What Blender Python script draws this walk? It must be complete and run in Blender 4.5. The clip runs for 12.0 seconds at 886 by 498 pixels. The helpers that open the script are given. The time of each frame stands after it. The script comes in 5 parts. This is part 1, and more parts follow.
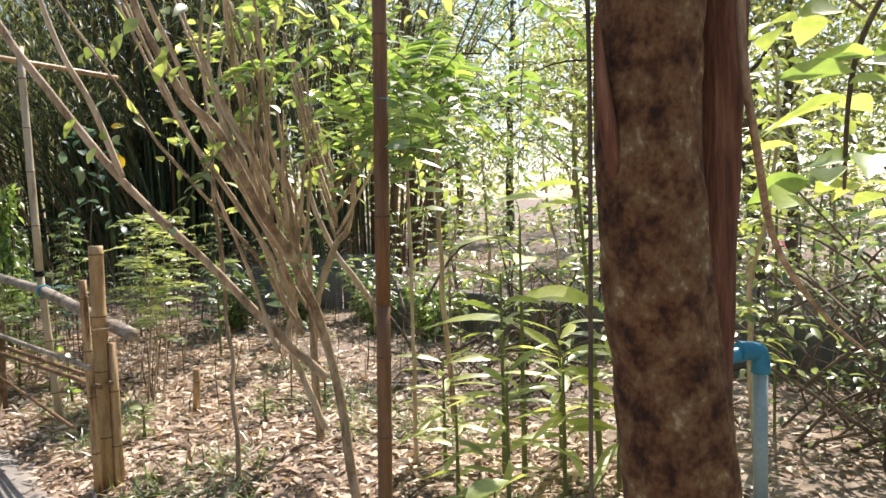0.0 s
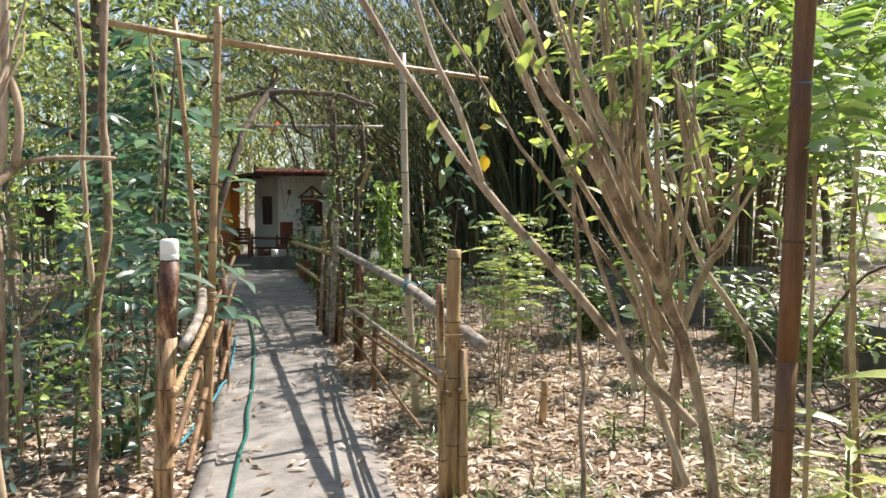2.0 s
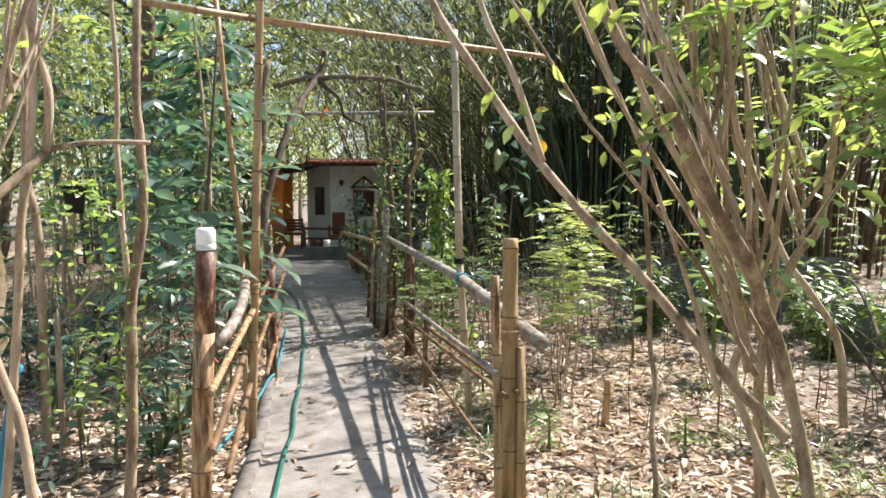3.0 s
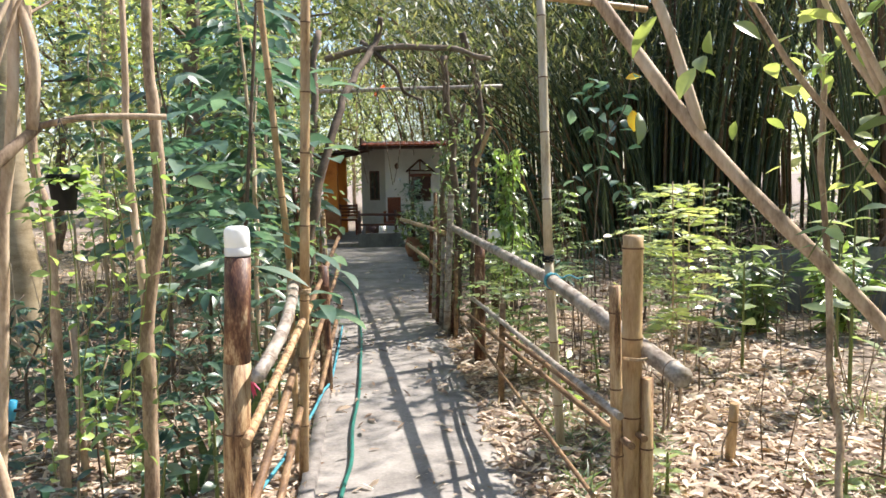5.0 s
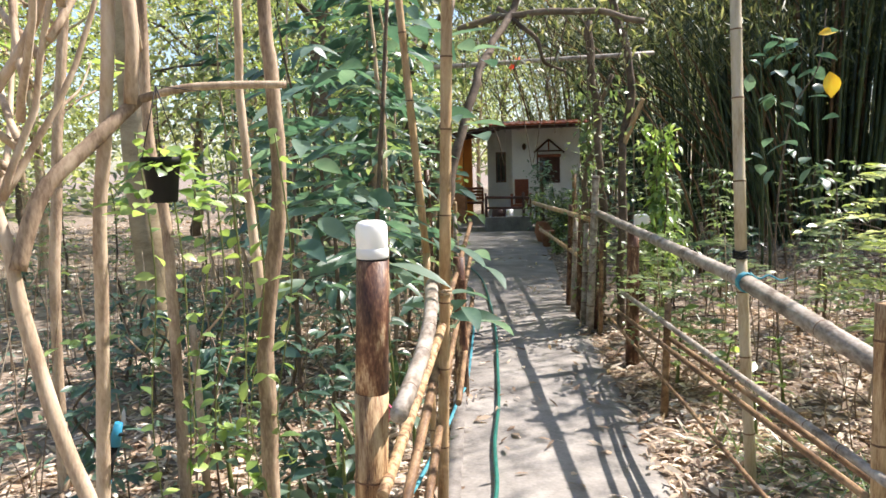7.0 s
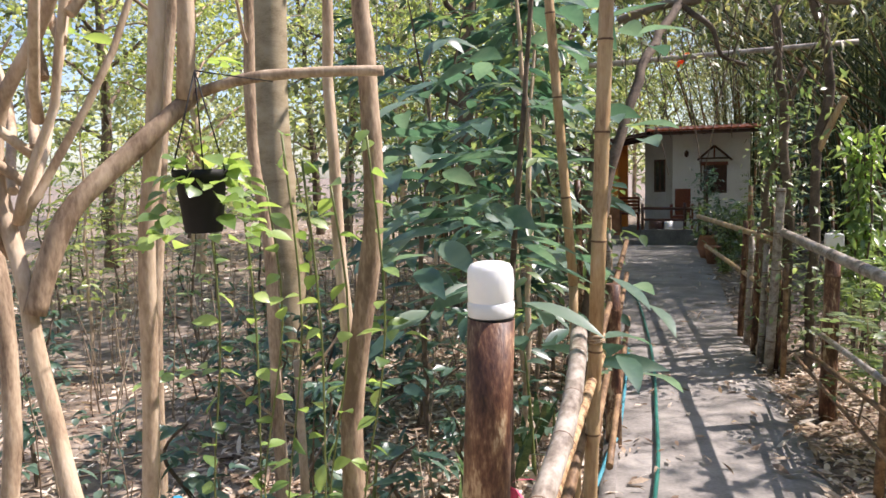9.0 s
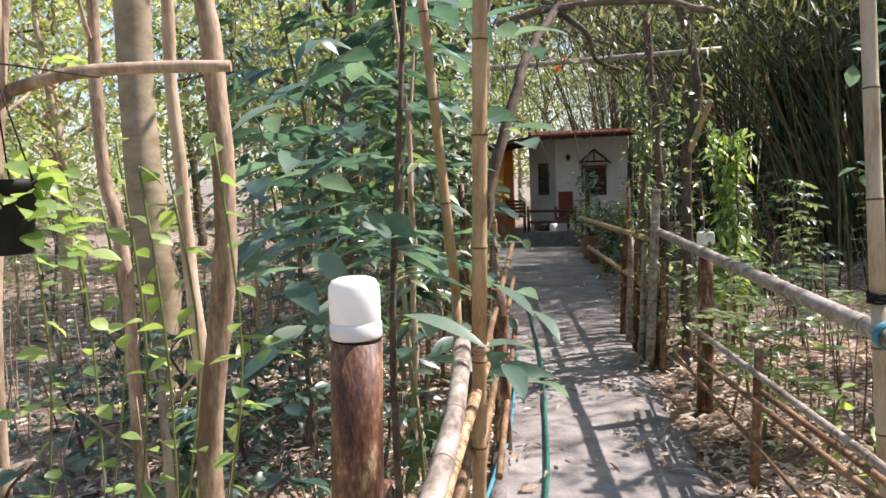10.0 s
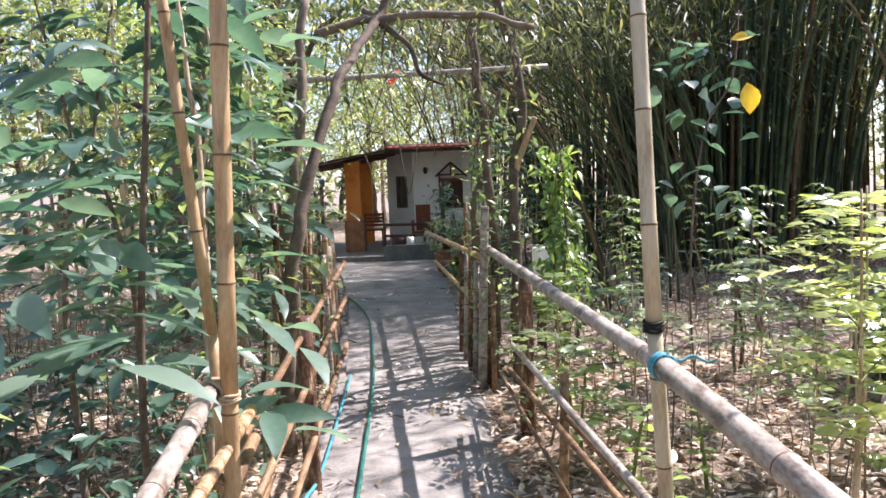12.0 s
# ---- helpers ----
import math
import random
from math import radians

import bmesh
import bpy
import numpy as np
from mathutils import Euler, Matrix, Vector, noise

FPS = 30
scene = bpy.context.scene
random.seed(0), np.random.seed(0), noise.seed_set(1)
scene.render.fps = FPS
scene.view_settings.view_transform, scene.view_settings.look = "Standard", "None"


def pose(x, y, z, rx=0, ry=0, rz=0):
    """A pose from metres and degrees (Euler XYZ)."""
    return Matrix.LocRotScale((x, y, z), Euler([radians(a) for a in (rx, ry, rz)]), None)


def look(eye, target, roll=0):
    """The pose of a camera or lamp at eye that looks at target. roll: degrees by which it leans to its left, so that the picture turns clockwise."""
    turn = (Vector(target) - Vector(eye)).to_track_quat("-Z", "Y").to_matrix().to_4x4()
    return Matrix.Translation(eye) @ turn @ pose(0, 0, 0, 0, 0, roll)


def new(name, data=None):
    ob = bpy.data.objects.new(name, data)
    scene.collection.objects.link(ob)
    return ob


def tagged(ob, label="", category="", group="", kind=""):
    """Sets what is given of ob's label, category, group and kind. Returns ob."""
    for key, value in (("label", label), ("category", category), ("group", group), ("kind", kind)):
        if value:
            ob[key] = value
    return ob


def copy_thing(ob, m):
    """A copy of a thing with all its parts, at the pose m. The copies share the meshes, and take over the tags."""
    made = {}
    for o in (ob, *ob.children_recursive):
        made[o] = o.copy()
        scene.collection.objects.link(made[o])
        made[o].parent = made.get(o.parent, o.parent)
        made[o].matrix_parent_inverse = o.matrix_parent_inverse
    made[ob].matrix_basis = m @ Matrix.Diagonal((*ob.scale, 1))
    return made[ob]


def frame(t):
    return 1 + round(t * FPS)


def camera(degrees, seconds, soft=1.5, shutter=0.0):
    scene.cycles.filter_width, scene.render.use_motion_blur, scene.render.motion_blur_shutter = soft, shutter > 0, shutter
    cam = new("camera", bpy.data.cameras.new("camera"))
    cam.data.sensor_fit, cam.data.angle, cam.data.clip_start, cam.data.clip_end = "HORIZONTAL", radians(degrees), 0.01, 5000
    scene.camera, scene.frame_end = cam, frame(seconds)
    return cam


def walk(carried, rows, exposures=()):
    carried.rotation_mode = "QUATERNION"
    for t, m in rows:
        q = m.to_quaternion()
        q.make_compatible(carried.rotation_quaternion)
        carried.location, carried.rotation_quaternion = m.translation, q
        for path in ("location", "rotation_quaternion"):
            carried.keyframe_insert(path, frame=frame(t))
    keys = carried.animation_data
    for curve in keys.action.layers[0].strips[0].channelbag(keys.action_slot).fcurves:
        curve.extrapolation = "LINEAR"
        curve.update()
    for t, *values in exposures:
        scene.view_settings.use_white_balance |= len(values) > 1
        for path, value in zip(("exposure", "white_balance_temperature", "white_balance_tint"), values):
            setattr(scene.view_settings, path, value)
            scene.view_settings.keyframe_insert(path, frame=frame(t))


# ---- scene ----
cam = camera(62.3, 12.0, soft=1.6)
PATH = [
    (0, (0.193, -0.007, 1.597), (1.421, 1.566, 1.468), -1.6),
    (0.5, (0.212, 0.126, 1.62), (1.249, 1.829, 1.467), -0.8),
    (1, (0.203, 0.265, 1.631), (1.048, 2.07, 1.469), -1.2),
    (1.5, (0.251, 0.353, 1.642), (0.896, 2.241, 1.51), -0.5),
    (2, (0.368, 0.496, 1.649), (0.745, 2.457, 1.529), 0.2),
    (2.5, (0.417, 0.613, 1.639), (0.633, 2.597, 1.506), -0.4),
    (3, (0.414, 0.815, 1.622), (0.649, 2.796, 1.476), -0.2),
    (3.2, (0.388, 0.931, 1.619), (0.611, 2.914, 1.485), -0.4),
    (4.8, (0.328, 1.632, 1.634), (0.434, 3.62, 1.446), -0.7),
    (5, (0.333, 1.698, 1.632), (0.423, 3.687, 1.441), -1.0),
    (5.5, (0.308, 1.813, 1.632), (0.321, 3.801, 1.407), -1.3),
    (6, (0.249, 2.009, 1.629), (0.196, 3.998, 1.423), -1.2),
    (6.5, (0.18, 2.183, 1.639), (0.072, 4.17, 1.434), -1.8),
    (7, (0.16, 2.332, 1.629), (-0.079, 4.303, 1.397), -1.8),
    (7.5, (0.179, 2.553, 1.644), (-0.298, 4.485, 1.45), -0.2),
    (7.7, (0.184, 2.627, 1.646), (-0.394, 4.533, 1.465), -0.5),
    (9.3, (0.068, 3.036, 1.646), (-0.567, 4.922, 1.438), -1.6),
    (9.5, (0.069, 3.066, 1.647), (-0.497, 4.973, 1.44), -1.6),
    (10, (0.094, 3.125, 1.644), (-0.256, 5.084, 1.448), -2.4),
    (10.5, (0.159, 3.17, 1.644), (-0.02, 5.152, 1.439), -2.8),
    (11, (0.269, 3.275, 1.649), (0.226, 5.264, 1.441), -2.7),
    (11.5, (0.366, 3.376, 1.656), (0.352, 5.365, 1.447), -2.3),
    (12, (0.44, 3.434, 1.671), (0.434, 5.425, 1.491), -2.3),
]
walk(cam, [(t, look(eye, target, roll)) for t, eye, target, roll in PATH], [(0, 0.7, 6500, 17), (0.5, 0.58, 6400, 13), (1, 0.62, 6400, 13), (3, 0.93, 6250, 14), (7, 1.1, 6250, 16), (9.3, 0.8, 6250, 22), (12, 1.3, 5950, 24)])

# ---- light ----
world = bpy.data.worlds.new("sky")
scene.world = world
world.use_nodes = True
wn = world.node_tree.nodes
sky = wn.new("ShaderNodeTexSky")
sky.sky_type, sky.sun_disc = "NISHITA", False
SUN_ELEV, SUN_AZ = 52.0, 62.0          # azimuth from +y towards +x
sky.sun_elevation, sky.sun_rotation = radians(SUN_ELEV), radians(SUN_AZ)
wn["Background"].inputs["Strength"].default_value = 0.125
world.node_tree.links.new(sky.outputs[0], wn["Background"].inputs["Color"])
sun = new("sun", bpy.data.lights.new("sun", "SUN"))
sun.data.energy, sun.data.angle, sun.data.color = 5.0, radians(0.6), (1.0, 0.93, 0.82)
_to = Vector((math.sin(radians(SUN_AZ)) * math.cos(radians(SUN_ELEV)), math.cos(radians(SUN_AZ)) * math.cos(radians(SUN_ELEV)), math.sin(radians(SUN_ELEV))))
sun.matrix_world = look(_to * 60, (0, 0, 0))

rng = np.random.default_rng(7)


# ---- materials ----
def mat(name, stops, scale=8.0, stretch=(1, 1, 1), rough=0.7, bump=0.3, fine=60.0, island=0.0, translucent=None, metal=0.0, per_object=0.0, detail=6.0, specular=0.4):
    """A surface whose colour runs along stops by a coarse and a fine noise."""
    m = bpy.data.materials.new(name)
    m.use_nodes = True
    nt = m.node_tree
    n, l = nt.nodes, nt.links
    b = n["Principled BSDF"]
    tc = n.new("ShaderNodeTexCoord")
    mp = n.new("ShaderNodeMapping")
    mp.inputs["Scale"].default_value = stretch
    l.new(tc.outputs["Object"], mp.inputs["Vector"])
    n1 = n.new("ShaderNodeTexNoise")
    n1.inputs["Scale"].default_value, n1.inputs["Detail"].default_value, n1.inputs["Roughness"].default_value = scale, detail, 0.65
    n2 = n.new("ShaderNodeTexNoise")
    n2.inputs["Scale"].default_value, n2.inputs["Detail"].default_value = fine, 3.0
    l.new(mp.outputs[0], n1.inputs["Vector"])
    l.new(mp.outputs[0], n2.inputs["Vector"])
    mix = n.new("ShaderNodeMath")
    mix.operation = "MULTIPLY_ADD"
    l.new(n2.outputs["Fac"], mix.inputs[0])
    mix.inputs[1].default_value = 0.3
    l.new(n1.outputs["Fac"], mix.inputs[2])
    val = mix.outputs[0]
    off = -0.15
    for amount, node, socket in ((island, "ShaderNodeNewGeometry", "Random Per Island"), (per_object, "ShaderNodeObjectInfo", "Random")):
        if amount:
            g = n.new(node)
            a = n.new("ShaderNodeMath")
            a.operation = "MULTIPLY_ADD"
            l.new(g.outputs[socket], a.inputs[0])
            a.inputs[1].default_value = amount
            l.new(val, a.inputs[2])
            val = a.outputs[0]
            off -= amount / 2
    sh = n.new("ShaderNodeMath")
    sh.operation = "ADD"
    l.new(val, sh.inputs[0])
    sh.inputs[1].default_value = off
    ramp = n.new("ShaderNodeValToRGB")
    while len(ramp.color_ramp.elements) < len(stops):
        ramp.color_ramp.elements.new(0.5)
    for e, (p, c) in zip(ramp.color_ramp.elements, stops):
        e.position, e.color = p, (*c, 1)
    l.new(sh.outputs[0], ramp.inputs[0])
    l.new(ramp.outputs[0], b.inputs["Base Color"])
    b.inputs["Roughness"].default_value, b.inputs["Metallic"].default_value = rough, metal
    b.inputs["Specular IOR Level"].default_value = specular
    if bump:
        bp = n.new("ShaderNodeBump")
        bp.inputs["Strength"].default_value, bp.inputs["Distance"].default_value = bump, 0.01
        l.new(mix.outputs[0], bp.inputs["Height"])
        l.new(bp.outputs[0], b.inputs["Normal"])
    if translucent:
        t = n.new("ShaderNodeBsdfTranslucent")
        tm = n.new("ShaderNodeMix")
        tm.data_type, tm.blend_type = "RGBA", "MULTIPLY"
        tm.inputs[0].default_value = 1.0
        l.new(ramp.outputs[0], tm.inputs[6])
        tm.inputs[7].default_value = (*translucent, 1)
        l.new(tm.outputs[2], t.inputs["Color"])
        add = n.new("ShaderNodeAddShader")
        l.new(b.outputs[0], add.inputs[0])
        l.new(t.outputs[0], add.inputs[1])
        l.new(add.outputs[0], n["Material Output"].inputs["Surface"])
    return m


def leafy(name, dark, mid, light, rough=0.38, tr=(1.35, 1.35, 0.85)):
    return mat(name, [(0.2, dark), (0.5, mid), (0.85, light)], scale=3.0, fine=40, rough=rough, bump=0.0, island=0.6, translucent=tr, detail=2.0, specular=0.65)


M_LITTER = mat("leaf_litter_ground", [(0.25, (0.085, 0.064, 0.046)), (0.45, (0.2, 0.155, 0.115)), (0.6, (0.31, 0.25, 0.195)), (0.8, (0.45, 0.385, 0.315))], scale=5, fine=70, rough=0.9, bump=0.9)
M_DRYLEAF = mat("dry_leaves", [(0.1, (0.11, 0.07, 0.046)), (0.4, (0.31, 0.225, 0.155)), (0.65, (0.51, 0.415, 0.315)), (0.95, (0.72, 0.65, 0.56))], scale=6, fine=60, rough=0.75, bump=0, island=0.8, translucent=(0.35, 0.3, 0.2))
M_PATH = mat("packed_cement_path", [(0.3, (0.16, 0.145, 0.128)), (0.48, (0.26, 0.238, 0.213)), (0.62, (0.34, 0.313, 0.28)), (0.8, (0.43, 0.395, 0.355))], scale=2.2, fine=45, rough=0.9, bump=0.4)
M_KERB = mat("rough_concrete_edge", [(0.3, (0.12, 0.105, 0.09)), (0.55, (0.22, 0.2, 0.18)), (0.8, (0.32, 0.29, 0.26))], scale=7, fine=60, rough=0.9, bump=0.7)
M_TAN = mat("dry_tan_bamboo", [(0.25, (0.16, 0.08, 0.035)), (0.42, (0.36, 0.23, 0.115)), (0.6, (0.5, 0.35, 0.19)), (0.85, (0.6, 0.47, 0.31))], scale=6, stretch=(3, 3, 0.7), fine=50, rough=0.45, bump=0.15)
M_GREYBAM = mat("weathered_pale_bamboo", [(0.3, (0.11, 0.08, 0.06)), (0.44, (0.27, 0.225, 0.18)), (0.58, (0.43, 0.38, 0.32)), (0.8, (0.6, 0.55, 0.49))], scale=9, stretch=(2, 1, 2), fine=40, rough=0.5, bump=0.2)
M_PALEPOLE = mat("pale_bamboo_pole", [(0.3, (0.3, 0.23, 0.14)), (0.5, (0.47, 0.4, 0.28)), (0.8, (0.58, 0.52, 0.4))], scale=5, stretch=(3, 3, 0.6), fine=50, rough=0.45, bump=0.15)
M_DARKPOST = mat("scorched_brown_bamboo", [(0.34, (0.035, 0.014, 0.009)), (0.46, (0.1, 0.042, 0.024)), (0.54, (0.18, 0.09, 0.05)), (0.6, (0.32, 0.19, 0.105)), (0.66, (0.58, 0.44, 0.28))], scale=6.5, stretch=(3, 3, 1.0), fine=60, rough=0.5, bump=0.3)
M_STRIPPED = mat("peeling_tan_bamboo_bark", [(0.32, (0.06, 0.028, 0.015)), (0.42, (0.24, 0.13, 0.06)), (0.52, (0.44, 0.29, 0.15)), (0.68, (0.62, 0.46, 0.27))], scale=5, stretch=(7, 7, 0.8), fine=60, rough=0.55, bump=0.35)
M_BROWNPOLE = mat("brown_painted_pole", [(0.3, (0.09, 0.04, 0.018)), (0.55, (0.2, 0.1, 0.045)), (0.85, (0.29, 0.16, 0.08))], scale=5, stretch=(4, 4, 0.5), fine=60, rough=0.4, bump=0.15)
M_RAIL = mat("brown_weathered_cane", [(0.28, (0.05, 0.028, 0.016)), (0.45, (0.16, 0.09, 0.045)), (0.62, (0.33, 0.21, 0.11)), (0.85, (0.5, 0.37, 0.23))], scale=5, stretch=(3, 1, 3), fine=50, rough=0.6, bump=0.25)
M_NODE = mat("dark_bamboo_node", [(0.3, (0.06, 0.03, 0.015)), (0.7, (0.2, 0.11, 0.06))], scale=20, rough=0.7, bump=0.3)
# near-black brown that stands for the shade within a hollow culm
M_HOLLOW_SHADE = mat("hollow_shade_brown", [(0.3, (0.03, 0.017, 0.01)), (0.8, (0.12, 0.07, 0.035))], rough=0.95)
M_CULM = mat("dark_green_bamboo_culm", [(0.25, (0.014, 0.024, 0.009)), (0.5, (0.045, 0.07, 0.026)), (0.7, (0.11, 0.13, 0.045)), (0.95, (0.26, 0.22, 0.1))], scale=2, stretch=(2, 2, 0.3), fine=30, rough=0.4, bump=0.1, island=0.35)
M_SHEATH = mat("dry_brown_bamboo_culm", [(0.25, (0.06, 0.03, 0.013)), (0.6, (0.2, 0.115, 0.05)), (0.9, (0.33, 0.21, 0.1))], scale=2, stretch=(2, 2, 0.3), fine=30, rough=0.6, bump=0.15, island=0.3)
M_BARK = mat("dark_mottled_bark", [(0.34, (0.03, 0.013, 0.007)), (0.45, (0.1, 0.042, 0.018)), (0.54, (0.165, 0.085, 0.038)), (0.62, (0.2, 0.13, 0.065)), (0.7, (0.38, 0.3, 0.19))], scale=19, stretch=(1.1, 1.1, 1.0), fine=95, rough=0.9, bump=1.0, detail=14.0)
M_REDBARK = mat("red_brown_fibrous_bark", [(0.3, (0.06, 0.022, 0.013)), (0.5, (0.17, 0.07, 0.04)), (0.75, (0.32, 0.17, 0.11))], scale=12, stretch=(3, 3, 0.3), fine=80, rough=0.9, bump=0.9)
M_STEM = mat("tan_sapling_bark", [(0.3, (0.18, 0.12, 0.075)), (0.46, (0.39, 0.285, 0.19)), (0.58, (0.53, 0.41, 0.285)), (0.8, (0.66, 0.55, 0.42))], scale=7, stretch=(2, 2, 0.6), fine=70, rough=0.75, bump=0.4, per_object=0.2)
M_PALEBARK = mat("smooth_pale_bark", [(0.3, (0.2, 0.15, 0.08)), (0.55, (0.37, 0.3, 0.19)), (0.85, (0.46, 0.4, 0.29))], scale=3, stretch=(1, 1, 2.5), fine=60, rough=0.7, bump=0.3)
M_TWIG = mat("dark_twig_bark", [(0.3, (0.07, 0.05, 0.035)), (0.6, (0.18, 0.135, 0.095)), (0.9, (0.3, 0.24, 0.18))], scale=9, fine=60, rough=0.85, bump=0.4, per_object=0.2)
M_GSTEM = mat("green_shoot_stem", [(0.3, (0.1, 0.13, 0.035)), (0.8, (0.24, 0.25, 0.09))], scale=8, fine=60, rough=0.5, bump=0.1)
M_LEAF_D = leafy("dark_green_leaves", (0.02, 0.046, 0.036), (0.045, 0.086, 0.062), (0.105, 0.15, 0.11), tr=(1.1, 1.25, 0.85))
M_LEAF_M = leafy("mid_green_leaves", (0.035, 0.06, 0.024), (0.085, 0.125, 0.05), (0.19, 0.23, 0.1))
M_LEAF_Y = leafy("yellow_green_leaves", (0.08, 0.11, 0.03), (0.17, 0.21, 0.06), (0.33, 0.35, 0.13))
M_LEAF_B = leafy("bamboo_leaves", (0.025, 0.038, 0.016), (0.075, 0.09, 0.038), (0.19, 0.18, 0.09), rough=0.5)
M_LEAF_F = leafy("far_leaves", (0.05, 0.065, 0.03), (0.14, 0.16, 0.075), (0.34, 0.34, 0.2), rough=0.5)
M_LEAF_P = leafy("bright_pinnate_leaves", (0.05, 0.09, 0.022), (0.11, 0.17, 0.045), (0.22, 0.29, 0.085))
M_DEADSTEM = mat("dry_weed_stems", [(0.25, (0.12, 0.08, 0.05)), (0.55, (0.28, 0.21, 0.14)), (0.85, (0.46, 0.38, 0.28))], scale=9, fine=60, rough=0.8, bump=0.2, island=0.5)
M_YELLOW = mat("yellow_dying_leaf", [(0.3, (0.5, 0.32, 0.02)), (0.8, (0.68, 0.5, 0.06))], rough=0.45, bump=0, translucent=(0.9, 0.8, 0.3))
M_SNAKE = mat("variegated_leaf_blade", [(0.35, (0.03, 0.07, 0.02)), (0.55, (0.09, 0.15, 0.05)), (0.8, (0.3, 0.33, 0.12))], scale=9, stretch=(1, 1, 3), rough=0.4, bump=0.1)
M_WHITEPL = mat("white_plastic", [(0.3, (0.78, 0.78, 0.76)), (0.8, (0.86, 0.86, 0.85))], scale=4, rough=0.35, bump=0.05, translucent=(0.25, 0.25, 0.25))
M_BLACKPL = mat("black_plastic", [(0.3, (0.008, 0.008, 0.008)), (0.8, (0.022, 0.022, 0.021))], scale=5, specular=0.2, rough=0.6, bump=0.1)
M_BLUE = mat("blue_pvc_pipe", [(0.3, (0.02, 0.19, 0.33)), (0.8, (0.05, 0.31, 0.45))], scale=6, rough=0.4, bump=0.1)
M_PALEPIPE = mat("dusty_pale_blue_pipe", [(0.3, (0.2, 0.3, 0.34)), (0.8, (0.4, 0.5, 0.53))], scale=6, rough=0.6, bump=0.1)
M_HOSE = mat("green_rubber_hose", [(0.3, (0.012, 0.11, 0.085)), (0.8, (0.04, 0.22, 0.17))], scale=9, rough=0.45, bump=0.1)
M_ROPE = mat("teal_plastic_rope", [(0.3, (0.03, 0.2, 0.27)), (0.8, (0.12, 0.4, 0.46))], scale=40, rough=0.6, bump=0.5)
M_CORD = mat("natural_fibre_cord", [(0.3, (0.36, 0.25, 0.14)), (0.8, (0.6, 0.48, 0.33))], scale=60, rough=0.9, bump=0.6)
M_PINK = mat("pink_ribbon", [(0.3, (0.6, 0.06, 0.14)), (0.8, (0.75, 0.16, 0.25))], rough=0.5, bump=0)
M_REDFL = mat("orange_red_petals", [(0.3, (0.65, 0.08, 0.02)), (0.8, (0.8, 0.2, 0.04))], rough=0.5, bump=0, translucent=(0.6, 0.4, 0.3))
M_WHITEWALL = mat("white_limewash", [(0.25, (0.66, 0.67, 0.67)), (0.45, (0.82, 0.83, 0.84)), (0.8, (0.88, 0.885, 0.885))], scale=2.2, fine=30, rough=0.9, bump=0.15)
# greyer copy of the limewash, with the side wall's shade put into the colour
M_SHADEWALL = mat("shade_toned_limewash", [(0.25, (0.42, 0.42, 0.42)), (0.5, (0.56, 0.57, 0.57)), (0.8, (0.62, 0.63, 0.62))], scale=2.2, fine=30, rough=0.9, bump=0.15)
M_ORANGE = mat("orange_painted_plaster", [(0.25, (0.42, 0.12, 0.025)), (0.5, (0.64, 0.22, 0.045)), (0.8, (0.72, 0.29, 0.07))], scale=2, fine=30, rough=0.85, bump=0.15)
M_TILE = mat("orange_roof_tile", [(0.25, (0.12, 0.03, 0.016)), (0.5, (0.26, 0.065, 0.028)), (0.8, (0.4, 0.12, 0.055))], scale=4, fine=40, rough=0.8, bump=0.4, per_object=0.4)
M_DARKWOOD = mat("dark_stained_wood", [(0.3, (0.03, 0.014, 0.01)), (0.6, (0.085, 0.035, 0.025)), (0.9, (0.14, 0.065, 0.045))], scale=5, stretch=(6, 6, 1), rough=0.5, bump=0.2)
M_REDWOOD = mat("red_brown_varnished_wood", [(0.3, (0.1, 0.025, 0.012)), (0.6, (0.22, 0.06, 0.03)), (0.9, (0.33, 0.11, 0.055))], scale=5, stretch=(6, 1, 6), rough=0.4, bump=0.15)
M_GLASS = mat("dark_window_glass", [(0.3, (0.012, 0.014, 0.016)), (0.8, (0.03, 0.034, 0.036))], rough=0.08, bump=0, specular=0.6)
M_TERRA = mat("terracotta", [(0.3, (0.2, 0.085, 0.045)), (0.7, (0.4, 0.19, 0.11))], scale=6, rough=0.85, bump=0.3)
M_CONC = mat("stained_concrete", [(0.25, (0.07, 0.07, 0.068)), (0.5, (0.17, 0.17, 0.165)), (0.8, (0.3, 0.3, 0.29))], scale=3, stretch=(1, 1, 0.5), fine=40, rough=0.9, bump=0.5)
M_METAL = mat("grey_corrugated_sheet", [(0.25, (0.09, 0.1, 0.105)), (0.6, (0.2, 0.21, 0.215)), (0.85, (0.3, 0.3, 0.29))], scale=2, fine=30, rough=0.5, bump=0.1, metal=0.5)


# ---- mesh helpers ----
def curve_points(pts, per=6):
    """A smooth line through the points."""
    P = [Vector(p) for p in pts]
    if len(P) < 3:
        return P
    out = []
    for i in range(len(P) - 1):
        a, b, c, d = P[max(i - 1, 0)], P[i], P[i + 1], P[min(i + 2, len(P) - 1)]
        for k in range(per):
            u = k / per
            out.append(0.5 * ((2 * b) + (c - a) * u + (2 * a - 5 * b + 4 * c - d) * u * u + (3 * b - a - 3 * c + d) * u ** 3))
    return out + [P[-1]]


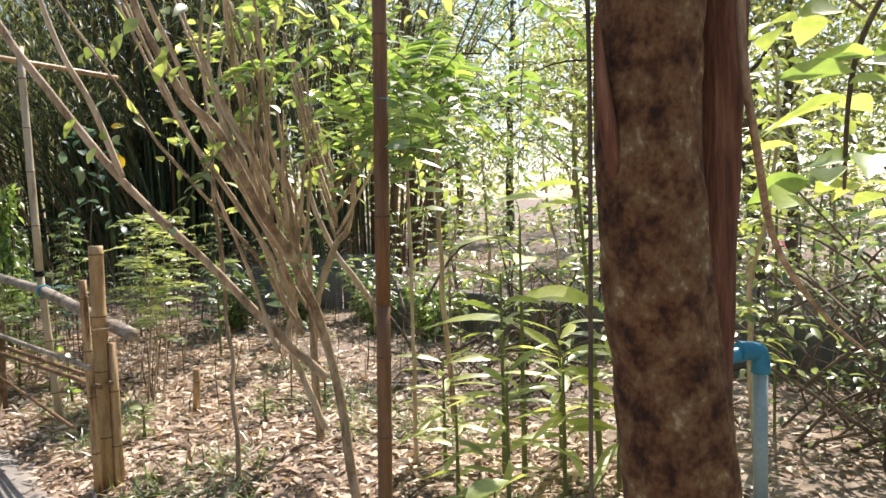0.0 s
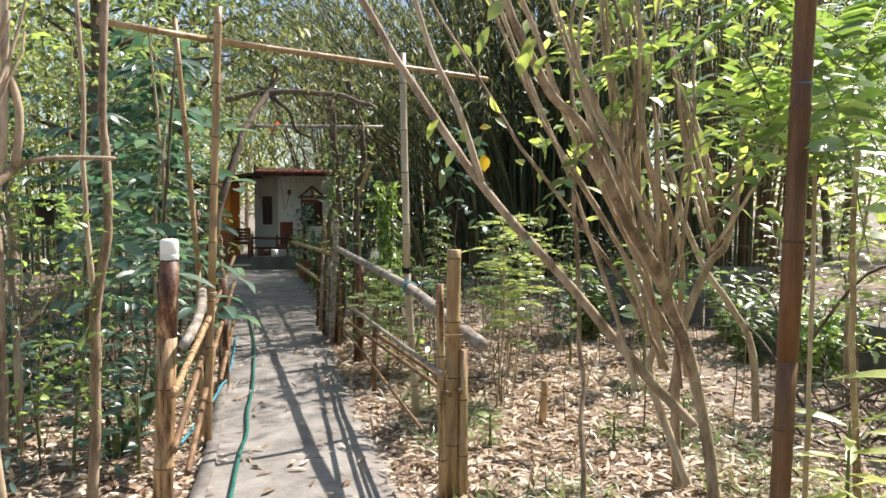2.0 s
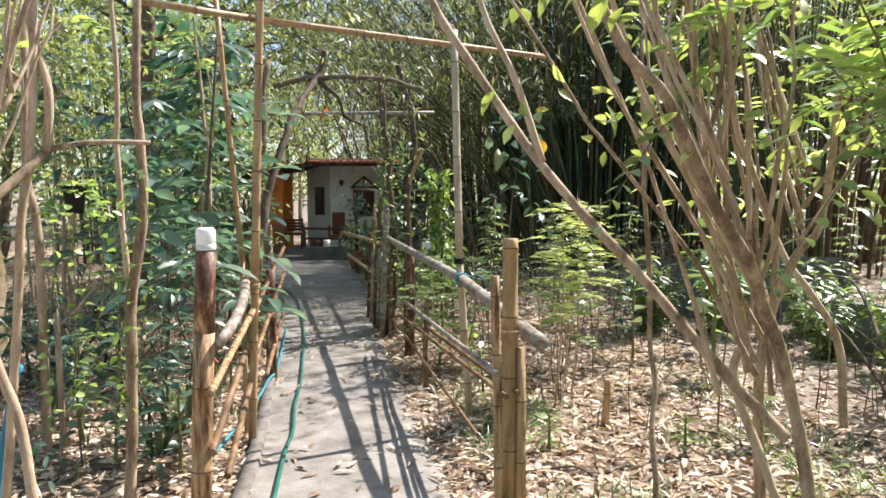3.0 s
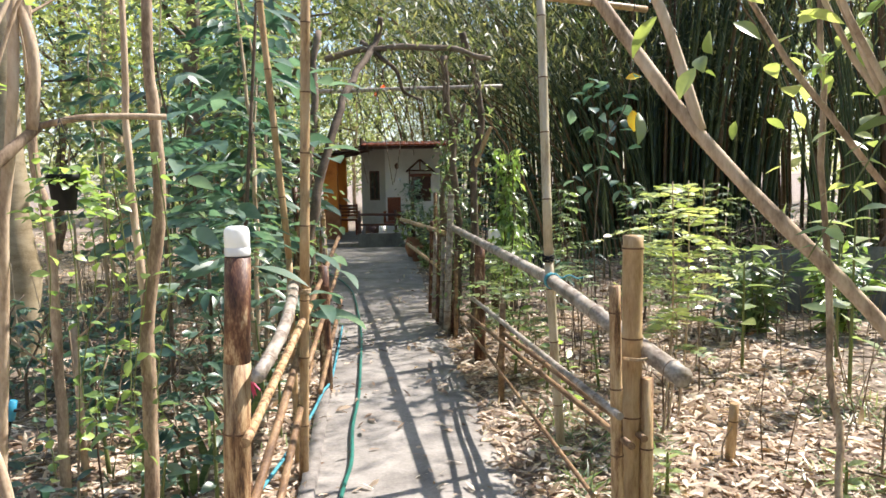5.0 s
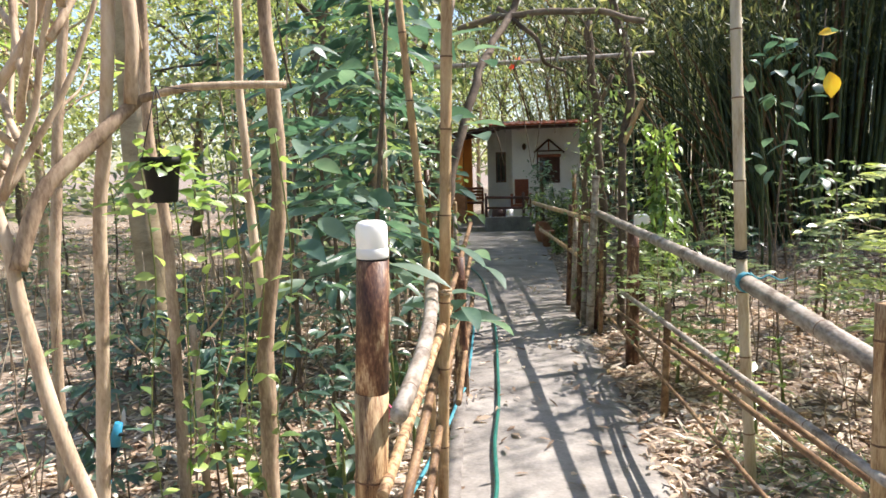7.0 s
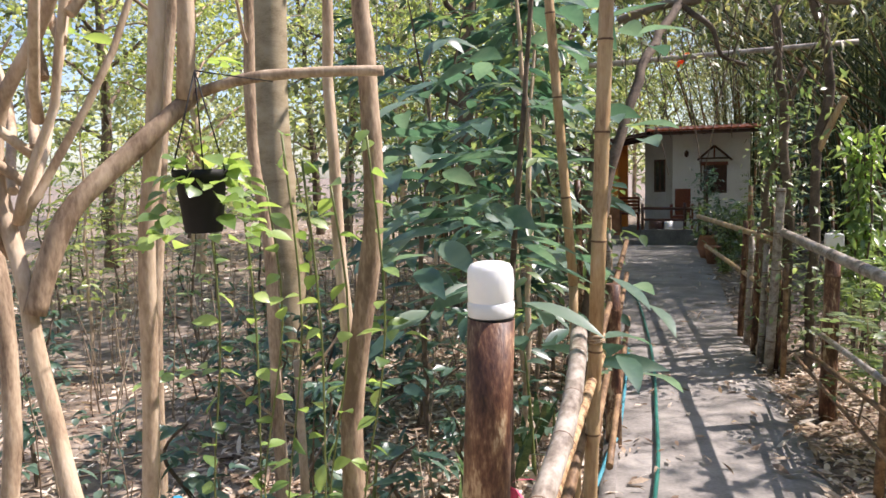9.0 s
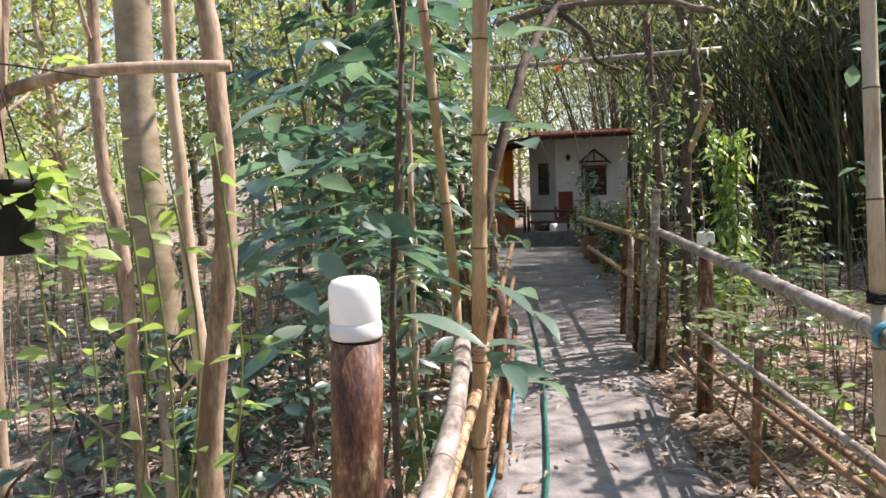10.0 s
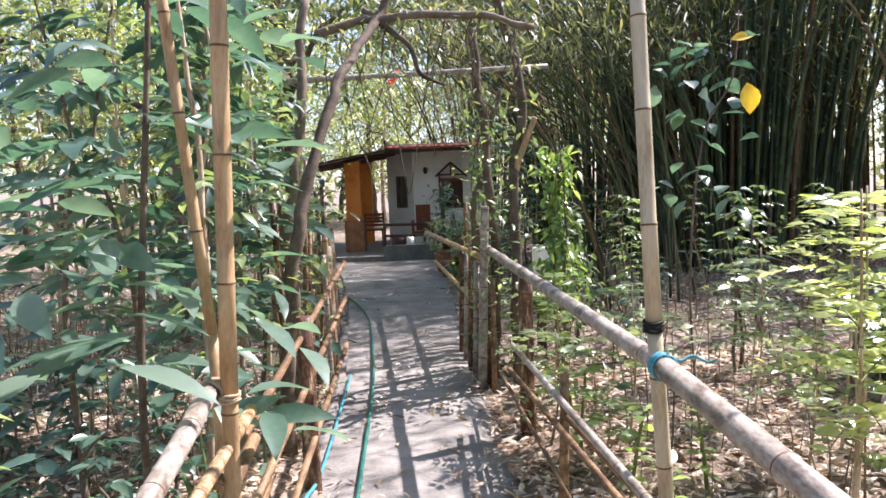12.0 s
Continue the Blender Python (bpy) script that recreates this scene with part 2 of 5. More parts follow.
def rings(V, F, line, radii, sides, hollow=False, close=True):
    """Adds a tube along line to the lists V and F."""
    base = len(V)
    n = len(line)
    side = None
    for i, p in enumerate(line):
        d = (line[min(i + 1, n - 1)] - line[max(i - 1, 0)]).normalized()
        if side is None:
            side = d.cross(Vector((0, 0, 1)) if abs(d.z) < 0.8 else Vector((1, 0, 0))).normalized()
        else:
            side = (side - d * side.dot(d)).normalized()
        up = d.cross(side)
        for k in range(sides):
            a = 2 * math.pi * k / sides
            V.append(tuple(p + (side * math.cos(a) + up * math.sin(a)) * radii[i]))
    for i in range(n - 1):
        for k in range(sides):
            a, b = base + i * sides + k, base + i * sides + (k + 1) % sides
            F.append((a, b, b + sides, a + sides))
    if close:
        F.append(tuple(base + k for k in reversed(range(sides))))
        F.append(tuple(base + (n - 1) * sides + k for k in range(sides)))


def mesh_of(name, V, F, material, smooth=True):
    me = bpy.data.meshes.new(name)
    me.from_pydata(V, [], F)
    me.materials.append(material)
    if smooth:
        me.polygons.foreach_set("use_smooth", [len(p.vertices) <= 4 for p in me.polygons])
    me.update()
    return me


def put(name, me, parent=None, label=""):
    ob = new(name, me)
    if parent:
        ob.parent = parent
    if label:
        ob["label"] = label
    return ob


def part(name, bm, material, parent=None, label="", smooth=False):
    me = bpy.data.meshes.new(name)
    bm.to_mesh(me)
    bm.free()
    me.materials.append(material)
    if smooth:
        me.polygons.foreach_set("use_smooth", [True] * len(me.polygons))
    return put(name, me, parent, label)


def thing(name, label, category, at=(0, 0, 0), group="", kind=""):
    ob = new(name)
    ob.location = at
    ob.empty_display_size = 0.1
    return tagged(ob, label, category, group, kind)


def limb(name, pts, r0, r1, material, parent=None, label="", sides=9, per=6, wobble=0.0, seed=0):
    """A tapered branch or stem through the points."""
    line = curve_points(pts, per)
    n = len(line)
    if wobble:
        line = [p + Vector(noise.noise_vector(p * 4 + Vector((seed, 0, 0)))) * wobble for p in line]
    radii = [(r0 + (r1 - r0) * i / (n - 1)) * (1 + 0.12 * noise.noise(p * 9 + Vector((seed, 3, 1)))) for i, p in enumerate(line)]
    V, F = [], []
    rings(V, F, line, radii, sides)
    return put(name, mesh_of(name, V, F, material), parent, label)


def culm_lists(V, F, a, b, r, step=0.3, sides=10, bend=0.0, taper=0.85, hollow=0.0):
    """A bamboo culm from a to b with its node rings; hollow: depth of the open end at b."""
    a, b = Vector(a), Vector(b)
    d = b - a
    L = d.length
    side = d.cross(Vector((0.3, 0.2, 1))).normalized()
    line, radii, nodes = [], [], []
    def at(s):
        u = s / L
        return a + d * u + side * bend * math.sin(math.pi * u)
    s = 0.0
    k = 0
    while s < L - 0.02:
        rr = r * (1 - (1 - taper) * s / L)
        if k:
            nodes.append(len(line) + 1)
            for o, f in ((-0.012, 1.0), (-0.003, 1.07), (0.004, 1.08), (0.014, 0.97)):
                line.append(at(s + o)); radii.append(rr * f)
        else:
            line.append(at(0)); radii.append(rr)
        k += 1
        s += step * (0.85 + 0.3 * ((k * 37) % 11) / 11)
    line.append(b); radii.append(r * taper)
    if hollow:
        line.append(b - d.normalized() * 0.001); radii.append(r * taper * 0.78)
        line.append(b - d.normalized() * hollow); radii.append(r * taper * 0.74)
    rings(V, F, line, radii, sides)
    return nodes


def culm(name, a, b, r, material, parent=None, label="", **kw):
    V, F = [], []
    nodes = culm_lists(V, F, a, b, r, **kw)
    me = mesh_of(name, V, F, material)
    me.materials.append(M_NODE)
    sides = kw.get("sides", 10)
    for i in nodes:
        for q in range(i * sides, (i + 1) * sides):
            me.polygons[q].material_index = 1
    return put(name, me, parent, label)


def wrap(name, at, axis, r, turns, thick, material, parent=None, label=""):
    """Cord wound round a pole."""
    d = Vector(axis).normalized()
    s = d.cross(Vector((0.2, 0.9, 0.1))).normalized()
    u = d.cross(s)
    pts = []
    for k in range(turns * 10 + 1):
        a = 2 * math.pi * k / 10
        pts.append(Vector(at) + (s * math.cos(a) + u * math.sin(a)) * r + d * thick * (1.9 * k / 10 + 0.5 * math.sin(k * 1.7)))
    V, F = [], []
    rings(V, F, pts, [thick] * len(pts), 6)
    return put(name, mesh_of(name, V, F, material), parent, label)


def box(bm, lo, hi, bevel=0.0):
    lo, hi = Vector(lo), Vector(hi)
    g = bmesh.ops.create_cube(bm, size=1.0, matrix=Matrix.Translation((lo + hi) / 2) @ Matrix.Diagonal((*(hi - lo), 1)))
    if bevel:
        bmesh.ops.bevel(bm, geom=list({e for v in g["verts"] for e in v.link_edges}), offset=bevel, segments=2, affect="EDGES", profile=0.6)


def slab(name, lo, hi, material, parent=None, label="", bevel=0.006):
    bm = bmesh.new()
    box(bm, lo, hi, bevel)
    return part(name, bm, material, parent, label)


def lathe(name, profile, at, material, parent=None, label="", sides=20):
    """profile: radius and height, from bottom to top."""
    V, F = [], []
    rings(V, F, [Vector((0, 0, 0)) for _ in profile], [0] * len(profile), sides)
    V = [(at[0] + r * math.cos(2 * math.pi * k / sides), at[1] + r * math.sin(2 * math.pi * k / sides), at[2] + z) for r, z in profile for k in range(sides)]
    return put(name, mesh_of(name, V, F, material), parent, label)


# leaf outlines: along, across, then faces
SHAPES = {
    "blade": ([(0, 0), (0.35, -0.5), (0.35, 0.5), (0.75, -0.32), (0.75, 0.32), (1, 0)], [(0, 1, 2), (1, 3, 4, 2), (3, 5, 4)]),
    "broad": ([(0, 0)] + [(u, v * w) for u, w in ((0.12, 0.2), (0.3, 0.43), (0.5, 0.5), (0.7, 0.4), (0.87, 0.19)) for v in (-1, 0, 1)] + [(1, 0)],
              [(0, 1, 2), (0, 2, 3)] + [(3 * k + a, 3 * k + a + 3, 3 * k + a + 4, 3 * k + a + 1) for k in range(4) for a in (1, 2)] + [(13, 16, 14), (14, 16, 15)]),
    "chip": ([(0, 0), (0.5, -0.5), (1, 0), (0.5, 0.5)], [(0, 1, 2, 3)]),
}


def unit(a):
    return a / np.maximum(np.linalg.norm(a, axis=1, keepdims=True), 1e-6)


def leaves(name, P, D, L, W, material, shape="blade", curl=0.25, fold=0.15, N=None, parent=None, label="", smooth=False):
    """Many leaves in one mesh: bases P, directions D, lengths L and widths W."""
    tmpl, faces = SHAPES[shape]
    n = len(P)
    D = unit(np.asarray(D, float))
    up = np.tile((0.0, 0.0, 1.0), (n, 1)) + rng.normal(0, 0.35, (n, 3)) if N is None else N
    S = unit(np.cross(D, up))
    U = np.cross(S, D)
    L = np.broadcast_to(L, n)[:, None]
    W = np.broadcast_to(W, n)[:, None]
    cv = curl * rng.uniform(0.3, 1.4, n)[:, None]
    vs = []
    for u, v in tmpl:
        vs.append(P + D * L * u + S * W * v + U * (abs(v) * W * fold * 2 - cv * L * u * u))
    V = np.stack(vs, 1).reshape(-1, 3)
    k = len(tmpl)
    me = bpy.data.meshes.new(name)
    loops = np.concatenate([np.array(f) for f in faces])
    sizes = np.array([len(f) for f in faces])
    allloops = (loops[None, :] + (np.arange(n) * k)[:, None]).ravel()
    allsizes = np.tile(sizes, n)
    starts = np.concatenate(([0], np.cumsum(allsizes)[:-1]))
    me.vertices.add(len(V)); me.vertices.foreach_set("co", V.ravel())
    me.loops.add(len(allloops)); me.loops.foreach_set("vertex_index", allloops)
    me.polygons.add(len(allsizes)); me.polygons.foreach_set("loop_start", starts)
    me.update(calc_edges=True)
    me.materials.append(material)
    return put(name, me, parent, label)


def sphere_dirs(n, flat=1.0):
    d = rng.normal(0, 1, (n, 3))
    d[:, 2] *= flat
    return unit(d)


# ---- ground ----
def xl(y):
    return float(np.interp(y, [-3, 5.3, 6.3, 7.9, 9.8, 14, 17, 20, 26], [-0.16, -0.19, -0.25, -0.36, -0.49, -0.99, -1.5, -2.6, -3.0]))


def xr(y):
    return float(np.interp(y, [-3, 2, 5.25, 6.2, 7.6, 9.1, 11.1, 13.8, 16, 18.5, 26], [1.25, 1.05, 0.9, 0.82, 0.77, 0.69, 0.58, 0.53, 0.45, 0.3, 0.3]))


def ground_z(x, y):
    away = max(xl(y) - x, x - xr(y), 0.0)
    s = min(away / 0.5, 1.0)
    return -0.035 + s * (0.05 + 0.05 * noise.noise(Vector((x * 0.6, y * 0.6, 0))) + 0.025 * noise.noise(Vector((x * 2.3, y * 2.3, 4)))) + min(max(x - 1.6, 0), 2) * 0.03


def build_ground():
    xs = np.unique(np.concatenate([[-2000, -400, -120, -60, -30, -18], np.arange(-12, -4, 0.5), np.arange(-4, 6, 0.12), np.arange(6, 14, 0.5), [18, 30, 60, 120, 400, 2000]]))
    ys = np.unique(np.concatenate([[-2000, -400, -100, -40, -15, -8, -4], np.arange(-3, 13, 0.12), np.arange(13, 26, 0.5), [30, 40, 60, 120, 400, 2000]]))
    V = [(x, y, ground_z(x, y)) for y in ys for x in xs]
    nx = len(xs)
    F = [(j * nx + i, j * nx + i + 1, (j + 1) * nx + i + 1, (j + 1) * nx + i) for j in range(len(ys) - 1) for i in range(nx - 1)]
    tagged(put("ground", mesh_of("ground", V, F, M_LITTER)), "brown forest floor under dry leaf litter", "ground", kind="structure")


def build_path():
    V, F = [], []
    ys = np.arange(-3, 24.01, 0.15)
    cols = 9
    for y in ys:
        a, b = xl(y), xr(y) + 0.03 * noise.noise(Vector((0, y * 2, 0)))
        for i in range(cols):
            u = i / (cols - 1)
            x = a + (b - a) * u
            V.append((x, y, 0.012 * noise.noise(Vector((x * 2, y * 2, 0))) - (0.03 if i == cols - 1 else 0.0)))
    for j in range(len(ys) - 1):
        for i in range(cols - 1):
            p = j * cols + i
            F.append((p, p + 1, p + cols + 1, p + cols))
    tagged(put("path", mesh_of("path", V, F, M_PATH)), "narrow grey cement garden path dusted with leaves", "path", kind="structure")
    line = [Vector((xl(y) - 0.03, y, 0.0)) for y in np.arange(-3, 12.1, 0.25)]
    V, F = [], []
    for p in line:
        w = 0.05 + 0.012 * noise.noise(p * 3)
        h = 0.03 + 0.02 * noise.noise(p * 2)
        V += [(p.x - w, p.y, -0.05), (p.x - w * 0.9, p.y, h), (p.x + w * 0.7, p.y, h + 0.005), (p.x + w, p.y, -0.05)]
    for j in range(len(line) - 1):
        for i in range(3):
            F.append((j * 4 + i, j * 4 + i + 1, j * 4 + i + 5, j * 4 + i + 4))
    tagged(put("path_kerb", mesh_of("path_kerb", V, F, M_KERB)), "low rough concrete edging beside the path", "kerb", kind="structure")


def build_litter():
    n = 78000
    x = np.concatenate([rng.uniform(-5, 6.5, n // 2), rng.uniform(-2.6, 3.6, n - n // 2)])
    y = np.concatenate([rng.uniform(0, 16, n // 2), rng.uniform(1, 10, n - n // 2)])
    keep = np.array([not (xl(b) - 0.02 < a < xr(b) - 0.02) or rng.random() < 0.035 for a, b in zip(x, y)])
    x, y = x[keep], y[keep]
    z = np.array([max(ground_z(a, b), 0.004 if xl(b) < a < xr(b) else -1) for a, b in zip(x, y)]) + rng.uniform(0.004, 0.03, len(x))
    D = sphere_dirs(len(x), 0.18)
    s = rng.uniform(0.05, 0.13, len(x))
    ob = leaves("leaf_litter", np.stack([x, y, z], 1), D, s, s * rng.uniform(0.16, 0.34, len(x)), M_DRYLEAF, "blade", curl=0.15)
    tagged(ob, "dry tan bamboo leaves scattered over the forest floor", "leaf litter", kind="stuff")


def build_far_litter():
    n = 26000
    x, y = rng.uniform(-14, 14, n), rng.uniform(-2, 26, n)
    keep = np.array([not (xl(q) - 0.1 < p < xr(q) + 0.1) and not (-5 < p < 6.5 and 0 < q < 15) for p, q in zip(x, y)])
    x, y = x[keep], y[keep]
    z = np.array([ground_z(p, q) for p, q in zip(x, y)]) + 0.012
    s = rng.uniform(0.09, 0.2, len(x))
    tagged(leaves("far_leaf_litter", np.stack([x, y, z], 1), sphere_dirs(len(x), 0.15), s, s * 0.3, M_DRYLEAF, "blade", curl=0.15), "dry fallen leaves over the outer forest floor", "leaf litter", kind="stuff")
    V, F = [], []
    random.seed(5)
    for k in range(240):
        p, q = random.uniform(-4, 5), random.uniform(2.5, 13)
        if xl(q) - 0.1 < p < xr(q) + 0.15:
            continue
        a, ln = random.uniform(0, 6.28), random.uniform(0.15, 0.6)
        e = Vector((p + ln * math.cos(a), q + ln * math.sin(a), 0))
        e.z = ground_z(e.x, e.y) + random.uniform(0.02, 0.07)
        rings(V, F, curve_points([(p, q, ground_z(p, q) + 0.02), ((p + e.x) / 2 + 0.03, (q + e.y) / 2, (ground_z(p, q) + e.z) / 2 + 0.03), e], 3), [random.uniform(0.003, 0.008)] * 7, 5)
    tagged(put("fallen_twigs", mesh_of("fallen_twigs", V, F, M_TWIG)), "dry brown twigs fallen on the forest floor", "twigs", kind="stuff")


build_ground()
build_path()
build_litter()
build_far_litter()


# ---- bamboo fences, poles and light post ----
def fence_right():
    f = thing("bamboo_fence", "low fence of pale weathered bamboo rails on brown posts", "fence", (1.15, 4.5, 0))
    f.location = (0, 0, 0)
    culm("top_rail", (0.78, 9.4, 1.12), (1.14, 5.75, 1.045), 0.034, M_GREYBAM, f, step=0.7, taper=1.05)
    culm("top_rail", (1.135, 5.78, 1.045), (1.29, 4.2, 0.915), 0.038, M_GREYBAM, f, "pale bamboo rail with an open hollow end", step=0.75, taper=1.0, hollow=0.12, sides=16)
    # dark plug just inside the open end, in place of the shade there
    limb("hollow", [(1.282, 4.28, 0.922), (1.2895, 4.204, 0.9154)], 0.0285, 0.0292, M_HOLLOW_SHADE, f, "dark disc standing for the shade in the rail end", sides=16)
    culm("middle_rail", (0.87, 8.3, 0.56), (1.1, 4.32, 0.74), 0.018, M_GREYBAM, f, step=0.27)
    culm("lower_rail", (0.84, 8.3, 0.40), (1.14, 4.3, 0.63), 0.0165, M_RAIL, f, step=0.3)
    culm("lower_rail", (0.8, 8.6, 0.30), (1.02, 4.4, 0.40), 0.012, M_RAIL, f, step=0.25)
    culm("lower_rail", (1.0, 7.0, 0.5), (1.22, 4.4, 0.62), 0.0165, M_RAIL, f, step=0.31)
    culm("post", (1.13, 4.42, -0.05), (1.1, 4.4, 1.22), 0.026, M_STRIPPED, f, step=0.3)
    culm("post", (1.195, 4.5, -0.05), (1.2, 4.5, 1.4), 0.042, M_TAN, f, "tan bamboo post cut flat at the top", step=0.36, taper=0.95, hollow=0.05, sides=14)
    culm("post", (1.25, 4.47, -0.05), (1.25, 4.47, 0.84), 0.03, M_STRIPPED, f, step=0.3)
    culm("post", (0.94, 8.15, -0.05), (0.95, 8.15, 1.05), 0.055, M_DARKPOST, f, "charred dark brown bamboo post", step=0.34)
    culm("post", (0.98, 6.97, -0.05), (1.0, 6.95, 0.72), 0.026, M_RAIL, f, "slim tan bamboo post", step=0.3)
    culm("post", (0.7, 9.35, -0.05), (0.77, 9.3, 1.47), 0.04, M_GREYBAM, f, step=0.3)
    for k, y in enumerate((9.6, 9.9, 10.3, 10.7)):
        culm("post", (0.66 - 0.03 * k, y, -0.05), (0.7 - 0.03 * k, y, 1.0 + 0.12 * (k % 2)), 0.03, M_DARKPOST if k % 2 else M_GREYBAM, f, step=0.28)
    culm("top_rail", (0.2, 13.4, 1.0), (0.72, 9.5, 1.05), 0.03, M_TAN, f, step=0.3)
    culm("middle_rail", (0.3, 13.4, 0.6), (0.72, 9.5, 0.62), 0.026, M_TAN, f, step=0.3)
    wrap("tie", (1.133, 5.8, 1.046), (0.1, -0.95, -0.07), 0.043, 4, 0.005, M_ROPE, f, "blue plastic string knotted round the rail")
    limb("tie_end", [(1.145, 5.77, 1.09), (1.19, 5.78, 1.062), (1.235, 5.79, 1.075), (1.28, 5.78, 1.055), (1.31, 5.77, 1.065)], 0.005, 0.004, M_ROPE, f, "loose end of blue string")
    wrap("tie", (1.19, 4.45, 0.93), (0, 0, 1), 0.06, 2, 0.003, M_CORD, f)


def fence_left():
    f = thing("bamboo_fence", "low fence of tan bamboo rails with mottled top rail", "fence")
    culm("top_rail", (-0.3, 5.65, 1.075), (-0.2, 4.2, 0.965), 0.03, M_GREYBAM, f, "mottled pale bamboo rail with a cut hollow end", step=0.33, hollow=0.08, sides=14, bend=-0.03)
    culm("brace", (-0.25, 5.9, 0.92), (-0.265, 4.25, 0.71), 0.022, M_STRIPPED, f, step=0.27)
    culm("brace", (-0.3, 6.1, 0.75), (-0.27, 4.28, 0.42), 0.023, M_RAIL, f, step=0.3)
    culm("brace", (-0.31, 6.3, 0.5), (-0.24, 4.5, 0.22), 0.022, M_RAIL, f, step=0.3)
    culm("rail", (-0.46, 9.9, 1.0), (-0.29, 5.6, 0.78), 0.021, M_RAIL, f, step=0.33)
    culm("rail", (-0.46, 9.9, 0.69), (-0.29, 6.0, 0.53), 0.021, M_RAIL, f, step=0.33)
    culm("rail", (-0.42, 9.5, 0.35), (-0.26, 6.3, 0.29), 0.021, M_RAIL, f, step=0.33)
    culm("post", (-0.34, 7.35, -0.05), (-0.34, 7.35, 0.98), 0.05, M_DARKPOST, f, "charred dark brown bamboo post", step=0.3)
    for k in range(9):
        y = 9.6 + 0.3 * k
        culm("post", (xl(y) - 0.1, y, -0.05), (xl(y) - 0.12, y + 0.03, 1.1 + 0.15 * math.sin(k * 2.1)), 0.024, (M_GREYBAM, M_TAN, M_DARKPOST)[k % 3], f, step=0.25, sides=8)


def bamboo_pole(name, pts, r, m, label, ties=()):
    p = thing(name, label, "bamboo pole")
    for a, b in zip(pts[:-1], pts[1:]):
        culm("culm", a, b, r, m, p, step=0.36, taper=0.95, sides=14)
    for at, axis, rr, turns, th, mm, lab in ties:
        wrap("tie", at, axis, rr, turns, th, mm, p, lab)
    return p


def light_post():
    p = thing("garden_light_post", "scorched brown bamboo post topped by a white plastic lamp", "garden light")
    culm("post", (-0.35, 4.36, -0.05), (-0.305, 4.35, 0.98), 0.05, M_STRIPPED, p, "tan bamboo with peeled bark", step=0.38, taper=1.0, sides=16)
    culm("post", (-0.3055, 4.35, 0.965), (-0.285, 4.345, 1.366), 0.048, M_DARKPOST, p, "dark brown scorched bamboo", step=0.4, taper=0.96, sides=18)
    # thin black ring added where a small shadow falls below the cover
    lathe("lamp_base", [(0.04, 0), (0.0445, 0.002), (0.0445, 0.008), (0.042, 0.01)], (-0.285, 4.345, 1.362), M_BLACKPL, p, "black ring in place of a small shadow")
    lathe("lamp_cover", [(0.0415, 0.0), (0.0425, 0.03), (0.0445, 0.034), (0.0455, 0.075), (0.044, 0.094), (0.038, 0.104), (0.027, 0.108), (0.001, 0.109)], (-0.285, 4.345, 1.368), M_WHITEPL, p, "white translucent plastic cover", sides=32)
    lathe("lamp_collar", [(0.044, 0), (0.046, 0.004), (0.046, 0.026), (0.043, 0.03)], (-0.285, 4.345, 1.37), M_WHITEPL, p, sides=32)



fence_right()
fence_left()
bamboo_pole("bamboo_pole", [(-0.285, 5.67, -0.05), (-0.238, 5.63, 1.05), (-0.165, 5.62, 2.95)], 0.027, M_TAN, "upright tan bamboo pole tied to the fence with cord",
            [((-0.24, 5.63, 1.03), (0, 0, 1), 0.033, 3, 0.005, M_CORD, "pale fibre cord"), ((-0.29, 5.6, 1.06), (0.1, 1, 0), 0.036, 4, 0.008, M_CORD, "knotted pale fibre cord"), ((-0.2, 5.63, 2.74), (0, 0, 1), 0.032, 3, 0.005, M_CORD, "pale fibre cord")])
bamboo_pole("bamboo_pole", [(1.21, 5.9, -0.05), (1.125, 5.84, 1.16), (1.115, 6.02, 2.78)], 0.027, M_PALEPOLE, "upright pale bamboo pole standing behind the fence",
            [((1.122, 5.84, 1.15), (0, 0, 1), 0.031, 4, 0.005, M_BLACKPL, "black tape band")])
bamboo_pole("bamboo_crossbeam", [(-0.85, 5.35, 2.76), (-0.2, 5.66, 2.74), (1.88, 6.46, 2.69)], 0.022, M_TAN, "slim tan bamboo crossbeam tied over the path")
bamboo_pole("bamboo_pole", [(-0.345, 5.88, -0.05), (-0.35, 5.85, 1.2), (-0.47, 5.8, 2.9)], 0.019, M_TAN, "slim leaning tan bamboo pole beside the fence")
bamboo_pole("brown_pole", [(1.72, 2.38, -0.05), (1.76, 2.39, 1.2), (1.83, 2.42, 3.4)], 0.03, M_BROWNPOLE, "slim upright brown wooden pole with a blue string",
            [((1.79, 2.4, 2.0), (0, 0, 1), 0.031, 1, 0.002, M_ROPE, "thin blue string")])
light_post()


